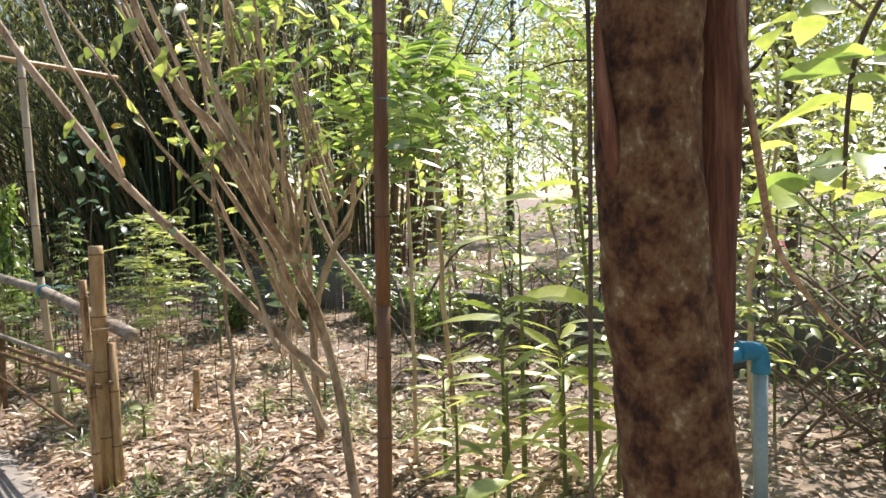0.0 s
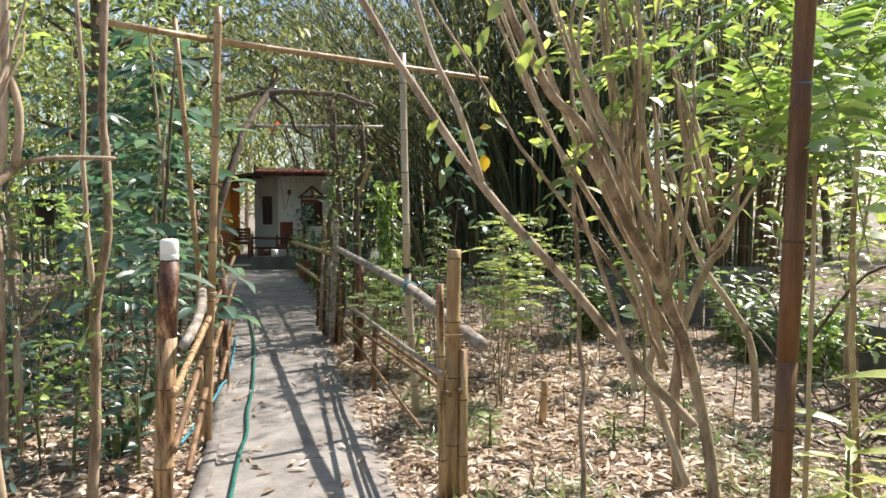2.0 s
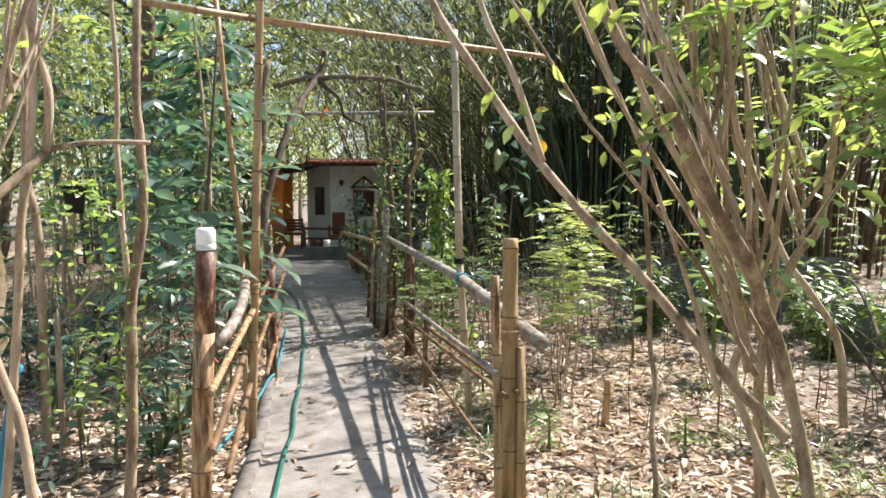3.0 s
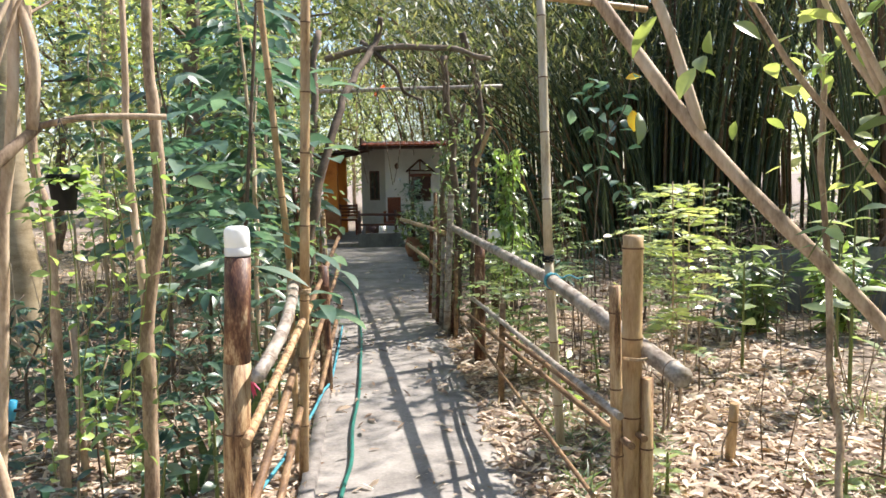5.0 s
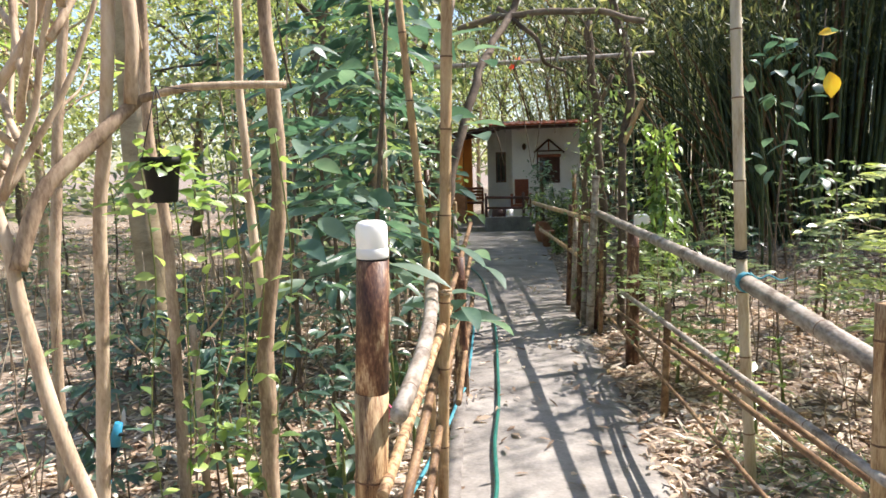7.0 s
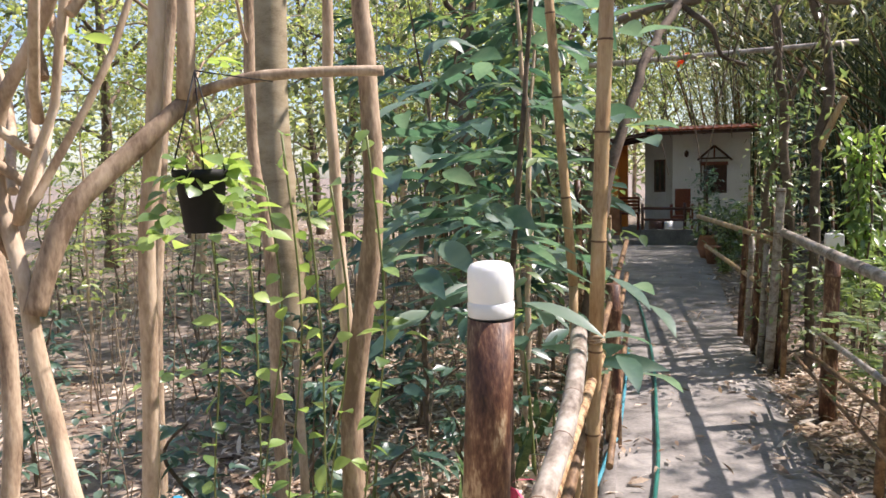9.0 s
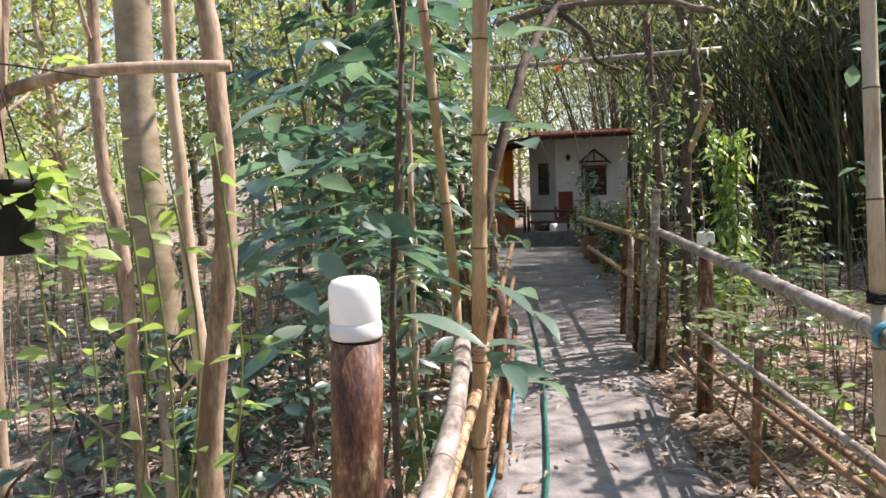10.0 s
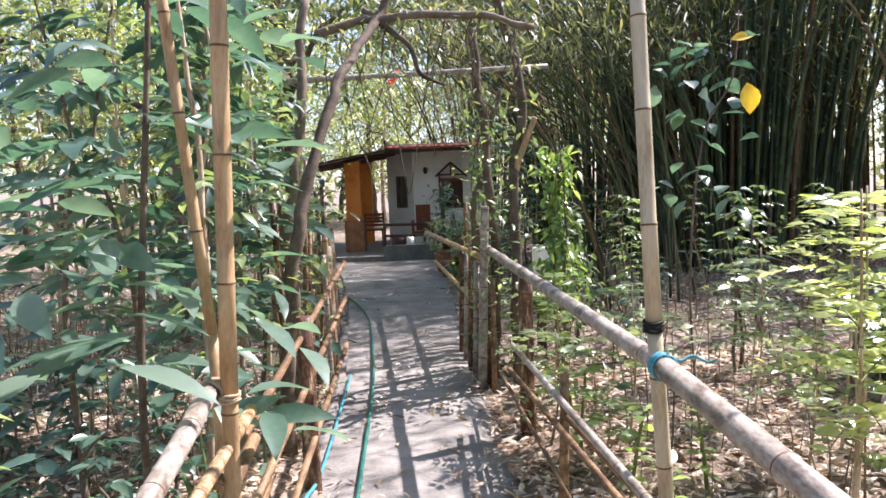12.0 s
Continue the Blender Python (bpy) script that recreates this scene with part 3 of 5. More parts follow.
def arch():
    a = thing("branch_arch", "rustic arch of crooked grey branches over the path", "garden arch")
    limb("upright", [(0.98, 9.3, -0.05), (1.0, 9.3, 0.9), (1.02, 9.3, 1.8), (1.1, 9.3, 2.2), (1.04, 9.3, 2.64), (0.9, 9.25, 3.1)], 0.04, 0.035, M_TWIG, a, wobble=0.03)
    limb("upright", [(0.82, 9.6, -0.05), (0.85, 9.6, 1.0), (0.8, 9.6, 2.0), (0.72, 9.5, 2.9)], 0.04, 0.035, M_TWIG, a, wobble=0.05, seed=3)
    limb("upright", [(0.72, 9.9, -0.05), (0.7, 9.9, 1.0), (0.78, 9.8, 1.7), (0.95, 9.6, 2.4)], 0.045, 0.02, M_TWIG, a, wobble=0.06, seed=5)
    limb("upright", [(-0.62, 8.0, -0.05), (-0.55, 8.0, 0.87), (-0.47, 8.0, 1.37), (-0.39, 8.1, 1.82), (-0.24, 8.4, 2.36), (0.0, 9.0, 2.92), (0.1, 9.0, 3.2)], 0.05, 0.028, M_TWIG, a, wobble=0.05, seed=8)
    limb("upright", [(-0.75, 8.5, -0.05), (-0.7, 8.5, 1.2), (-0.55, 8.6, 2.0), (-0.5, 8.8, 3.0)], 0.05, 0.03, M_TWIG, a, wobble=0.07, seed=9)
    limb("top_branch", [(-0.45, 9.0, 2.8), (-0.1, 9.0, 2.9), (0.4, 9.0, 2.92), (0.8, 9.0, 2.88), (1.16, 9.0, 2.8)], 0.033, 0.026, M_TWIG, a, wobble=0.03, seed=2)
    limb("top_branch", [(-0.1, 9.0, 2.95), (0.2, 9.0, 2.7), (0.3, 9.05, 2.5), (0.5, 9.1, 2.42)], 0.025, 0.012, M_TWIG, a, wobble=0.05, seed=12)
    limb("side_branch", [(1.02, 9.3, 1.75), (1.1, 9.25, 1.95), (1.18, 9.2, 2.15)], 0.03, 0.022, M_TAN, a)
    n = 900
    w = rng.integers(0, 3, n)
    px = np.choose(w, [0.98, 0.78, -0.6]) + rng.normal(0, 0.13, n)
    py = np.choose(w, [9.3, 9.7, 8.3]) + rng.normal(0, 0.16, n)
    pz = rng.uniform(0.1, 2.3, n)
    leaves("foliage", np.stack([px, py, pz], 1), sphere_dirs(n, 0.6), rng.uniform(0.04, 0.1, n), 0.032, M_LEAF_M, "broad", parent=a, label="small climbing leaves")
    n = 500
    leaves("foliage", np.stack([rng.uniform(-0.5, 1.2, n), rng.normal(9.1, 0.2, n), rng.normal(2.75, 0.22, n)], 1), sphere_dirs(n, 0.6) + np.array((0, 0, -0.5)), rng.uniform(0.05, 0.12, n), 0.022, M_LEAF_B, "blade", parent=a)
    for k in range(16):
        x0 = -0.4 + 0.1 * k
        limb("vine", [(x0, 9.0, 2.9), (x0 + 0.1 * math.sin(k * 2.0), 9.05, 2.6), (x0 + 0.25 * math.sin(k * 1.3), 9.1, 2.2 - 0.3 * (k % 3))], 0.007, 0.003, M_TWIG, a, sides=5, per=4, wobble=0.05, seed=k)
    culm("crossbar", (-0.88, 9.9, 2.6), (1.39, 9.9, 2.64), 0.026, M_GREYBAM, a, step=0.4)


arch()


# ---- hoses and pipes ----
def lay(name, pts, r, m, label, cat):
    line = curve_points(pts, 8)
    V, F = [], []
    rings(V, F, line, [r] * len(line), 8)
    tagged(put(name, mesh_of(name, V, F, m)), label, cat)


lay("garden_hose", [(0.02, 2.0, 0.02), (-0.02, 4.0, 0.022), (-0.045, 5.3, 0.022), (-0.03, 5.8, 0.022), (-0.068, 6.4, 0.022), (-0.075, 7.1, 0.022), (-0.11, 7.8, 0.022), (-0.19, 9.2, 0.022), (-0.33, 10.7, 0.022), (-0.57, 12.6, 0.02), (-1.0, 14.2, 0.02), (-1.5, 15.3, 0.02)], 0.012, M_HOSE, "green rubber garden hose lying along the path", "hose")
lay("plastic_rope", [(-0.5, 5.2, 0.03), (-0.42, 5.85, 0.04), (-0.36, 6.6, 0.05), (-0.34, 7.1, 0.06), (-0.32, 7.5, 0.05), (-0.38, 8.8, 0.04), (-0.43, 9.7, 0.03)], 0.011, M_ROPE, "frayed teal plastic rope beside the path", "rope")


def standpipe():
    s = thing("standpipe", "leaning blue pipe with a black tap fitting", "water pipe")
    limb("pipe", [(-1.36, 4.5, -0.03), (-1.31, 4.5, 0.3), (-1.265, 4.505, 0.56), (-1.255, 4.51, 0.62)], 0.018, 0.018, M_BLUE, s, sides=12)
    limb("grip", [(-1.255, 4.51, 0.615), (-1.225, 4.525, 0.74)], 0.016, 0.014, M_BLACKPL, s, "black rubber sleeve", sides=12)
    limb("tap", [(-1.225, 4.525, 0.735), (-1.205, 4.53, 0.81)], 0.02, 0.013, M_BLUE, s, "blue tap end", sides=12)
    limb("lever", [(-1.26, 4.53, 0.765), (-1.175, 4.52, 0.775)], 0.008, 0.006, M_BLACKPL, s, sides=8)
    w = thing("water_pipe", "blue plastic water pipe with an elbow and riser", "water pipe")
    limb("pipe", [(3.0, 2.02, 0.78), (3.2, 1.91, 0.82), (3.4, 1.8, 0.85)], 0.034, 0.034, M_BLUE, w, sides=14)
    limb("elbow", [(3.36, 1.82, 0.86), (3.44, 1.78, 0.855), (3.46, 1.77, 0.83), (3.46, 1.77, 0.75)], 0.043, 0.043, M_BLUE, w, sides=14)
    limb("riser", [(3.46, 1.77, 0.8), (3.46, 1.77, -0.05)], 0.034, 0.034, M_PALEPIPE, w, "pale dusty lower pipe", sides=14)
    limb("riser", [(3.0, 2.02, 0.8), (3.0, 2.02, -0.05)], 0.03, 0.03, M_CONC, w, "dull grey lower pipe", sides=12)


standpipe()


# ---- trees close to the path ----
def spray(P0, axis, count, length, leaf, width, m, parent, shape="broad", name="foliage", droop=0.3, label=""):
    """Leaves set alternately along a twig."""
    axis = Vector(axis).normalized()
    s = axis.cross(Vector((0, 0, 1))).normalized()
    P, D = [], []
    for k in range(count):
        u = (k + 0.5) / count
        p = Vector(P0) + axis * length * u + Vector((0, 0, -droop * length * u * u))
        d = axis * 0.5 + s * (1 if k % 2 else -1) + Vector((0, 0, -0.25 + 0.4 * random.random()))
        P.append(p); D.append(d)
    return leaves(name, np.array(P), np.array(D), leaf * rng.uniform(0.75, 1.15, count), width, m, shape, parent=parent, label=label)


def rough_trunk(name, pts, r0, r1, material, parent, label):
    """A trunk whose bark is broken into small ridges and scales."""
    line = curve_points(pts, 44)
    n, sides = len(line), 72
    V, F = [], []
    rings(V, F, line, [r0 + (r1 - r0) * i / (n - 1) for i in range(n)], sides)
    for k, v in enumerate(V):
        c = line[k // sides]
        d = Vector(v) - c
        q = Vector((v[0] * 1.6, v[1] * 1.6, v[2]))
        ridge = abs(noise.noise(Vector((v[0] * 26, v[1] * 26, v[2] * 9))))
        f = 1 + 0.07 * noise.noise(q * 5) + 0.045 * noise.noise(q * 19) - 0.05 * (1 - ridge) ** 4 + 0.02 * noise.noise(q * 70)
        V[k] = tuple(c + d * f)
    return put(name, mesh_of(name, V, F, material), parent, label)


def old_trunk():
    t = thing("old_tree", "dark mottled tree trunk with a red-brown second stem", "tree")
    rough_trunk("trunk", [(1.3, 0.6, -0.08), (1.23, 0.62, 0.5), (1.165, 0.65, 1.13), (1.115, 0.67, 1.64), (1.13, 0.67, 2.3), (1.1, 0.7, 3.6)], 0.108, 0.062, M_BARK, t, "dark brown bark with pale lichen patches")
    limb("second_stem", [(1.2, 0.64, 0.9), (1.21, 0.64, 1.3), (1.235, 0.64, 1.64), (1.275, 0.64, 2.1), (1.36, 0.7, 3.6)], 0.045, 0.04, M_REDBARK, t, "red-brown fibrous bark", sides=20, per=12, wobble=0.01, seed=4)
    limb("branch_stub", [(1.075, 0.67, 1.56), (1.035, 0.675, 1.68), (1.02, 0.68, 1.78), (1.015, 0.68, 1.85)], 0.02, 0.004, M_REDBARK, t, "broken splintered branch stub", sides=10)
    limb("liana", [(1.15, 0.55, 2.3), (1.2, 0.57, 1.85), (1.3, 0.6, 1.66), (1.6, 0.72, 1.48), (2.1, 0.85, 1.27), (3.0, 1.1, 1.0)], 0.007, 0.006, M_STEM, t, "thin pale liana")
    limb("twig", [(1.0, 0.7, 2.4), (1.02, 0.7, 1.8), (1.0, 0.69, 1.0), (1.05, 0.7, 0.4)], 0.004, 0.003, M_TWIG, t)


def right_tree():
    t = thing("shrub_tree", "leaning multi-stemmed tan tree with bare lower branches", "tree")
    limb("stem", [(2.1, 3.2, -0.05), (2.09, 3.35, 0.59), (1.99, 3.35, 1.02), (1.76, 3.2, 1.37), (1.55, 3.05, 1.61), (1.35, 2.95, 1.9), (1.18, 2.9, 2.06), (1.0, 2.85, 2.4), (0.8, 2.8, 2.9)], 0.027, 0.012, M_STEM, t, sides=12, wobble=0.012)
    limb("stem", [(2.06, 3.45, 0.4), (1.94, 3.6, 0.85), (1.98, 3.6, 1.06), (1.84, 3.5, 1.38), (1.63, 3.4, 1.67), (1.39, 3.3, 2.05), (1.2, 3.2, 2.4), (1.0, 3.1, 2.9)], 0.02, 0.009, M_STEM, t, wobble=0.015, seed=2)
    limb("stem", [(1.98, 3.58, 0.9), (1.9, 3.6, 1.38), (1.76, 3.5, 1.71), (1.66, 3.4, 2.03), (1.55, 3.3, 2.4), (1.5, 3.2, 3.0)], 0.016, 0.008, M_STEM, t, wobble=0.015, seed=3)
    limb("stem", [(1.99, 3.4, 1.0), (1.9, 3.3, 1.5), (1.7, 3.2, 1.9), (1.62, 3.1, 2.3), (1.5, 3.0, 2.9)], 0.014, 0.007, M_STEM, t, wobble=0.02, seed=6)
    limb("stem", [(2.05, 3.4, 0.68), (1.87, 3.5, 0.89), (1.52, 3.65, 1.33), (1.19, 3.83, 1.75), (0.86, 4.0, 2.27), (0.7, 4.1, 2.57), (0.5, 4.2, 2.95)], 0.024, 0.016, M_STEM, t, "long leaning diagonal branch", sides=12, wobble=0.008, seed=7)
    limb("stem", [(1.19, 3.83, 1.76), (1.08, 3.85, 2.1), (0.95, 3.9, 2.4), (0.8, 3.9, 2.9)], 0.018, 0.01, M_STEM, t, seed=9)
    for k in range(6):
        a = Vector((2.0 - 0.05 * (k % 5), 3.42 + 0.05 * math.sin(k * 2.2), 0.85 + 0.07 * (k % 4)))
        q = 0.3 + 0.95 * (k * 5 % 6) / 6
        limb("stem", [a, a + Vector((-0.2 * q, 0.04 * math.sin(k * 1.7), 0.42)), a + Vector((-0.62 * q, 0.1 * math.sin(k * 2.9), 0.98)), a + Vector((-1.05 * q, 0.16 * math.sin(k * 2.1), 1.75))], 0.012, 0.005, M_STEM, t, sides=7, per=5, wobble=0.014, seed=k + 30)
    for k in range(22):
        u = k / 22
        a = Vector((1.98 - 0.42 * u, 3.45 - 0.3 * u + 0.1 * math.sin(k * 2.0), 1.05 + 0.75 * u))
        b = a + Vector((-0.12 + 0.16 * math.sin(k * 2.3), 0.15 * math.cos(k * 1.7), 0.42 + 0.2 * ((k * 7) % 5) / 5))
        c = b + Vector((0.0 + 0.2 * math.sin(k * 3.1), 0.1, 0.5))
        limb("twig", [a, b, c], 0.01, 0.004, M_STEM, t, sides=6, per=4, wobble=0.02, seed=k)
    P, D = [], []
    for k in range(150):
        P.append((rng.uniform(0.9, 2.4), rng.uniform(2.6, 3.9), rng.uniform(1.75, 3.3)))
    P = np.array(P)
    leaves("foliage", P, sphere_dirs(len(P), 0.5) + np.array((0, 0, -0.4)), rng.uniform(0.06, 0.13, len(P)), 0.045, M_LEAF_Y, "broad", parent=t)
    y = thing("young_tree", "yellowish young tree with a forked stem", "tree")
    limb("trunk", [(2.43, 4.2, -0.05), (2.4, 4.2, 0.55), (2.43, 4.2, 0.95), (2.57, 4.2, 1.31), (2.71, 4.2, 1.53), (2.8, 4.2, 2.4)], 0.03, 0.016, M_STEM, y, sides=10, wobble=0.01)
    limb("branch", [(2.4, 4.2, 0.9), (2.35, 4.25, 1.3), (2.2, 4.3, 1.8), (2.0, 4.3, 2.5)], 0.022, 0.01, M_STEM, y)
    for k in range(10):
        limb("branch", [(2.6, 4.2, 1.35 + 0.05 * k), (2.6 + 0.3 * math.sin(k * 2.1), 4.2 + 0.3 * math.cos(k * 2.1), 1.9 + 0.04 * k), (2.6 + 0.5 * math.sin(k * 2.1), 4.2 + 0.5 * math.cos(k * 2.1), 2.6)], 0.012, 0.004, M_STEM, y, sides=6, per=4)
    P = np.stack([rng.normal(2.7, 0.5, 420), rng.normal(4.3, 0.5, 420), rng.uniform(1.5, 3.3, 420)], 1)
    leaves("crown", P, sphere_dirs(420, 0.5), rng.uniform(0.06, 0.14, 420), 0.05, M_LEAF_Y, "broad", parent=y)
    for pts, r in (([(1.74, 3.9, -0.03), (1.78, 4.0, 0.4), (1.84, 4.2, 0.82), (1.83, 4.3, 1.66), (1.8, 4.3, 2.4)], 0.016), ([(2.62, 3.4, -0.03), (2.61, 3.4, 0.6), (2.62, 3.4, 1.1), (2.6, 3.4, 2.2)], 0.014), ([(3.1, 3.6, -0.03), (3.0, 3.6, 1.0), (2.9, 3.5, 2.2)], 0.02), ([(3.6, 5.2, -0.03), (3.5, 5.2, 0.7), (3.2, 5.4, 1.3), (3.0, 5.5, 2.0)], 0.03)):
        s = thing("sapling", "thin bare-stemmed tan sapling", "sapling", group="bare saplings")
        limb("stem", pts, r, r * 0.6, M_STEM, s, wobble=0.02, seed=r * 900)
        q = Vector(pts[-1])
        spray(q, (0.2, 0.3, 0.6), 10, 0.5, 0.12, 0.05, M_LEAF_Y, s)


def feathery(name, roots, n_pairs, leng, leaf, m, label, cat, group=""):
    """Pinnate fronds: a rachis each, with paired leaflets."""
    t = thing(name, label, cat, group=group)
    for i, (p, d) in enumerate(roots):
        p, d = Vector(p), Vector(d).normalized()
        full = leng
        leng = full * (0.6 + 0.6 * ((i * 7) % 10) / 10)
        pts = [p + d * leng * u + Vector((0, 0, -0.35 * leng * u * u)) for u in (0, 0.33, 0.66, 1)]
        fr = limb("rachis", pts, 0.004, 0.0015, M_GSTEM, t, sides=5, per=4)
        line = curve_points(pts, 8)
        P, D, W = [], [], []
        s = d.cross(Vector((0, 0, 1))).normalized()
        for k in range(n_pairs):
            u = 0.12 + 0.86 * k / (n_pairs - 1)
            q = line[min(int(u * (len(line) - 1)), len(line) - 1)]
            for sg in (-1, 1):
                P.append(q); D.append(s * sg + d * 0.35 + Vector((0, 0, -0.12 + 0.2 * random.random())))
                W.append(leaf * (0.55 + 0.45 * math.sin(math.pi * (0.15 + 0.8 * u))))
        leaves("frond", np.array(P), np.array(D), np.array(W), np.array(W) * 0.36, m, "blade", curl=0.1, parent=fr)
        leng = full
        fr.children[0]["kind"] = "stuff"
    return t


def overhang():
    o = thing("overhanging_branch", "leafy branch with large sunlit yellow-green leaves", "branch")
    limb("stem", [(2.9, 0.75, 2.9), (2.5, 0.8, 2.3), (2.25, 0.85, 1.95), (2.3, 0.9, 1.6)], 0.012, 0.005, M_TWIG, o)
    limb("stem", [(2.9, 0.75, 2.3), (2.52, 0.72, 2.05), (2.3, 0.7, 1.86), (2.32, 0.72, 1.55), (2.42, 0.75, 1.2)], 0.013, 0.006, M_TWIG, o)
    for k in range(10):
        a = k * 2.4
        spray((2.3 + 0.12 * math.sin(k), 0.78 + 0.1 * math.cos(k * 2.0), 1.62 + 0.075 * k), (math.cos(a), math.sin(a), 0.1), 7, 0.38, 0.17, 0.09, M_LEAF_P if k % 3 else M_LEAF_Y, o, "broad", droop=0.4)
    c = thing("young_cane", "slender pale green cane standing behind the trunk", "cane")
    limb("stem", [(1.72, 0.95, -0.03), (1.74, 0.95, 1.0), (1.75, 0.94, 1.9), (1.73, 0.93, 2.8)], 0.009, 0.006, M_GSTEM, c, sides=7)


old_trunk()
overhang()
right_tree()
roots = []
for k in range(34):
    a = k * 2.399
    roots.append(((2.35 + 0.5 * math.sin(k * 1.1), 3.0 + 0.35 * math.cos(k * 1.7), 2.1 + 0.04 * (k % 14)), (0.8 * math.cos(a), 0.6 * math.sin(a), -0.35 + 0.3 * math.sin(k))))
feathery("feathery_branch", roots, 17, 0.8, 0.12, M_LEAF_P, "overhanging branch of bright green feathery fronds", "branch")
for (x, y, h, n) in ((2.0, 6.2, 1.0, 9), (1.5, 7.6, 1.0, 10), (1.25, 8.9, 0.9, 10), (1.3, 7.4, 0.5, 8), (2.5, 8.2, 1.1, 10), (1.15, 9.8, 0.8, 8), (2.3, 7.1, 0.9, 9), (2.15, 6.4, 1.5, 13), (1.9, 6.0, 1.5, 11), (2.7, 7.5, 1.5, 11), (1.1, 7.9, 0.7, 9)):
    f = feathery("feathery_shrub", [((x, y, h * (0.55 + 0.5 * k / n)), (math.cos(k * 2.4 + x * 9), math.sin(k * 2.4 + x * 9), 0.15 + 0.5 * ((k * 5) % 7) / 7)) for k in range(n)], 10, 0.44, 0.1, M_LEAF_Y if h > 1.4 else M_LEAF_M, "slim shrub with pale feathery compound leaves", "shrub", "feathery shrubs")
    limb("stem", [(x - 0.05, y, -0.03), (x + 0.02, y + 0.03, h * 0.5), (x, y, h * 1.06)], 0.009, 0.004, M_STEM, f, sides=6)


def left_trees():
    t = thing("forked_sapling", "smooth tan sapling forking low down", "sapling")
    limb("stem", [(-0.74, 4.55, -0.05), (-0.7, 4.55, 0.68), (-0.69, 4.55, 1.1), (-0.63, 4.55, 1.45), (-0.62, 4.55, 1.62), (-0.625, 4.55, 1.94), (-0.63, 4.55, 2.15), (-0.6, 4.6, 3.2)], 0.03, 0.018, M_STEM, t, sides=14, wobble=0.008)
    limb("stem", [(-0.69, 4.56, 1.05), (-0.71, 4.58, 1.25), (-0.73, 4.6, 1.5), (-0.75, 4.6, 1.84), (-0.73, 4.6, 2.16), (-0.8, 4.65, 3.2)], 0.018, 0.011, M_STEM, t, sides=12, wobble=0.012, seed=3)
    t = thing("reddish_sapling", "straight reddish sapling with dark nodes", "sapling")
    limb("stem", [(-1.28, 4.42, -0.05), (-1.19, 4.4, 0.69), (-1.11, 4.36, 1.43), (-1.05, 4.35, 1.82), (-1.02, 4.35, 2.12), (-1.0, 4.4, 3.3)], 0.022, 0.017, M_STEM, t, sides=12, wobble=0.006)
    t = thing("branching_tree", "tan many-branched small tree", "tree")
    limb("trunk", [(-0.95, 4.1, -0.05), (-1.05, 4.15, 0.6), (-1.12, 4.15, 0.85), (-1.21, 4.15, 1.2), (-1.24, 4.15, 1.42), (-1.3, 4.15, 1.64), (-1.27, 4.15, 1.81), (-1.1, 4.15, 2.04), (-0.9, 4.1, 2.5)], 0.024, 0.012, M_STEM, t, sides=12, wobble=0.01)
    limb("branch", [(-1.22, 4.15, 1.38), (-1.17, 4.2, 1.58), (-1.06, 4.3, 1.73), (-0.98, 4.4, 1.84)], 0.025, 0.02, M_STEM, t, sides=10, wobble=0.008)
    limb("branch", [(-0.99, 4.38, 1.83), (-0.96, 4.36, 2.1), (-1.05, 4.4, 2.5), (-1.0, 4.4, 3.2)], 0.022, 0.014, M_STEM, t, sides=10)
    limb("branch", [(-0.98, 4.4, 1.84), (-0.8, 4.42, 1.87), (-0.56, 4.5, 1.88)], 0.013, 0.012, M_STEM, t, "horizontal branch with ringed bark", sides=10, wobble=0.008)
    for k in range(14):
        a = Vector((-1.28 + 0.03 * k % 0.3, 4.15, 1.5 + 0.07 * k % 0.7))
        limb("twig", [a, a + Vector((0.28 * math.sin(k * 1.9) - 0.1, 0.25 * math.cos(k), 0.35)), a + Vector((0.5 * math.sin(k * 1.9) - 0.15, 0.4 * math.cos(k), 0.9))], 0.012, 0.005, M_STEM, t, sides=6, per=4, wobble=0.03, seed=k)
    t = thing("pale_tree", "tall smooth pale-barked tree trunk", "tree")
    limb("trunk", [(-3.2, 8.5, -0.05), (-3.22, 8.5, 1.0), (-3.27, 8.5, 2.4), (-3.2, 8.5, 4.5), (-3.3, 8.6, 7.0)], 0.17, 0.11, M_PALEBARK, t, sides=20, wobble=0.02)
    P = np.stack([rng.normal(-3.3, 1.5, 1500), rng.normal(8.8, 1.5, 1500), rng.normal(6.6, 1.2, 1500)], 1)
    leaves("crown", P, sphere_dirs(1500, 0.5), rng.uniform(0.1, 0.2, 1500), 0.08, M_LEAF_M, "blade", parent=t)
    for pts, r in (([(-1.5, 5.5, -0.05), (-1.49, 5.5, 0.64), (-1.5, 5.5, 1.46), (-1.55, 5.5, 1.82), (-1.5, 5.5, 3.2)], 0.028), ([(-1.44, 5.6, -0.05), (-1.45, 5.6, 0.9)], 0.022), ([(-2.2, 5.6, -0.05), (-2.1, 5.6, 1.5), (-1.9, 5.7, 3.2)], 0.03), ([(-1.7, 4.3, -0.05), (-1.6, 4.4, 1.2), (-1.75, 4.4, 2.2), (-1.6, 4.5, 3.0)], 0.025), ([(-2.5, 4.8, -0.05), (-2.4, 4.8, 1.6), (-2.0, 4.9, 2.6)], 0.03)):
        s = thing("sapling", "upright tan sapling stem", "sapling", group="left saplings")
        limb("stem", pts, r, r * 0.75, M_STEM, s, wobble=0.015, seed=r * 700, sides=10)
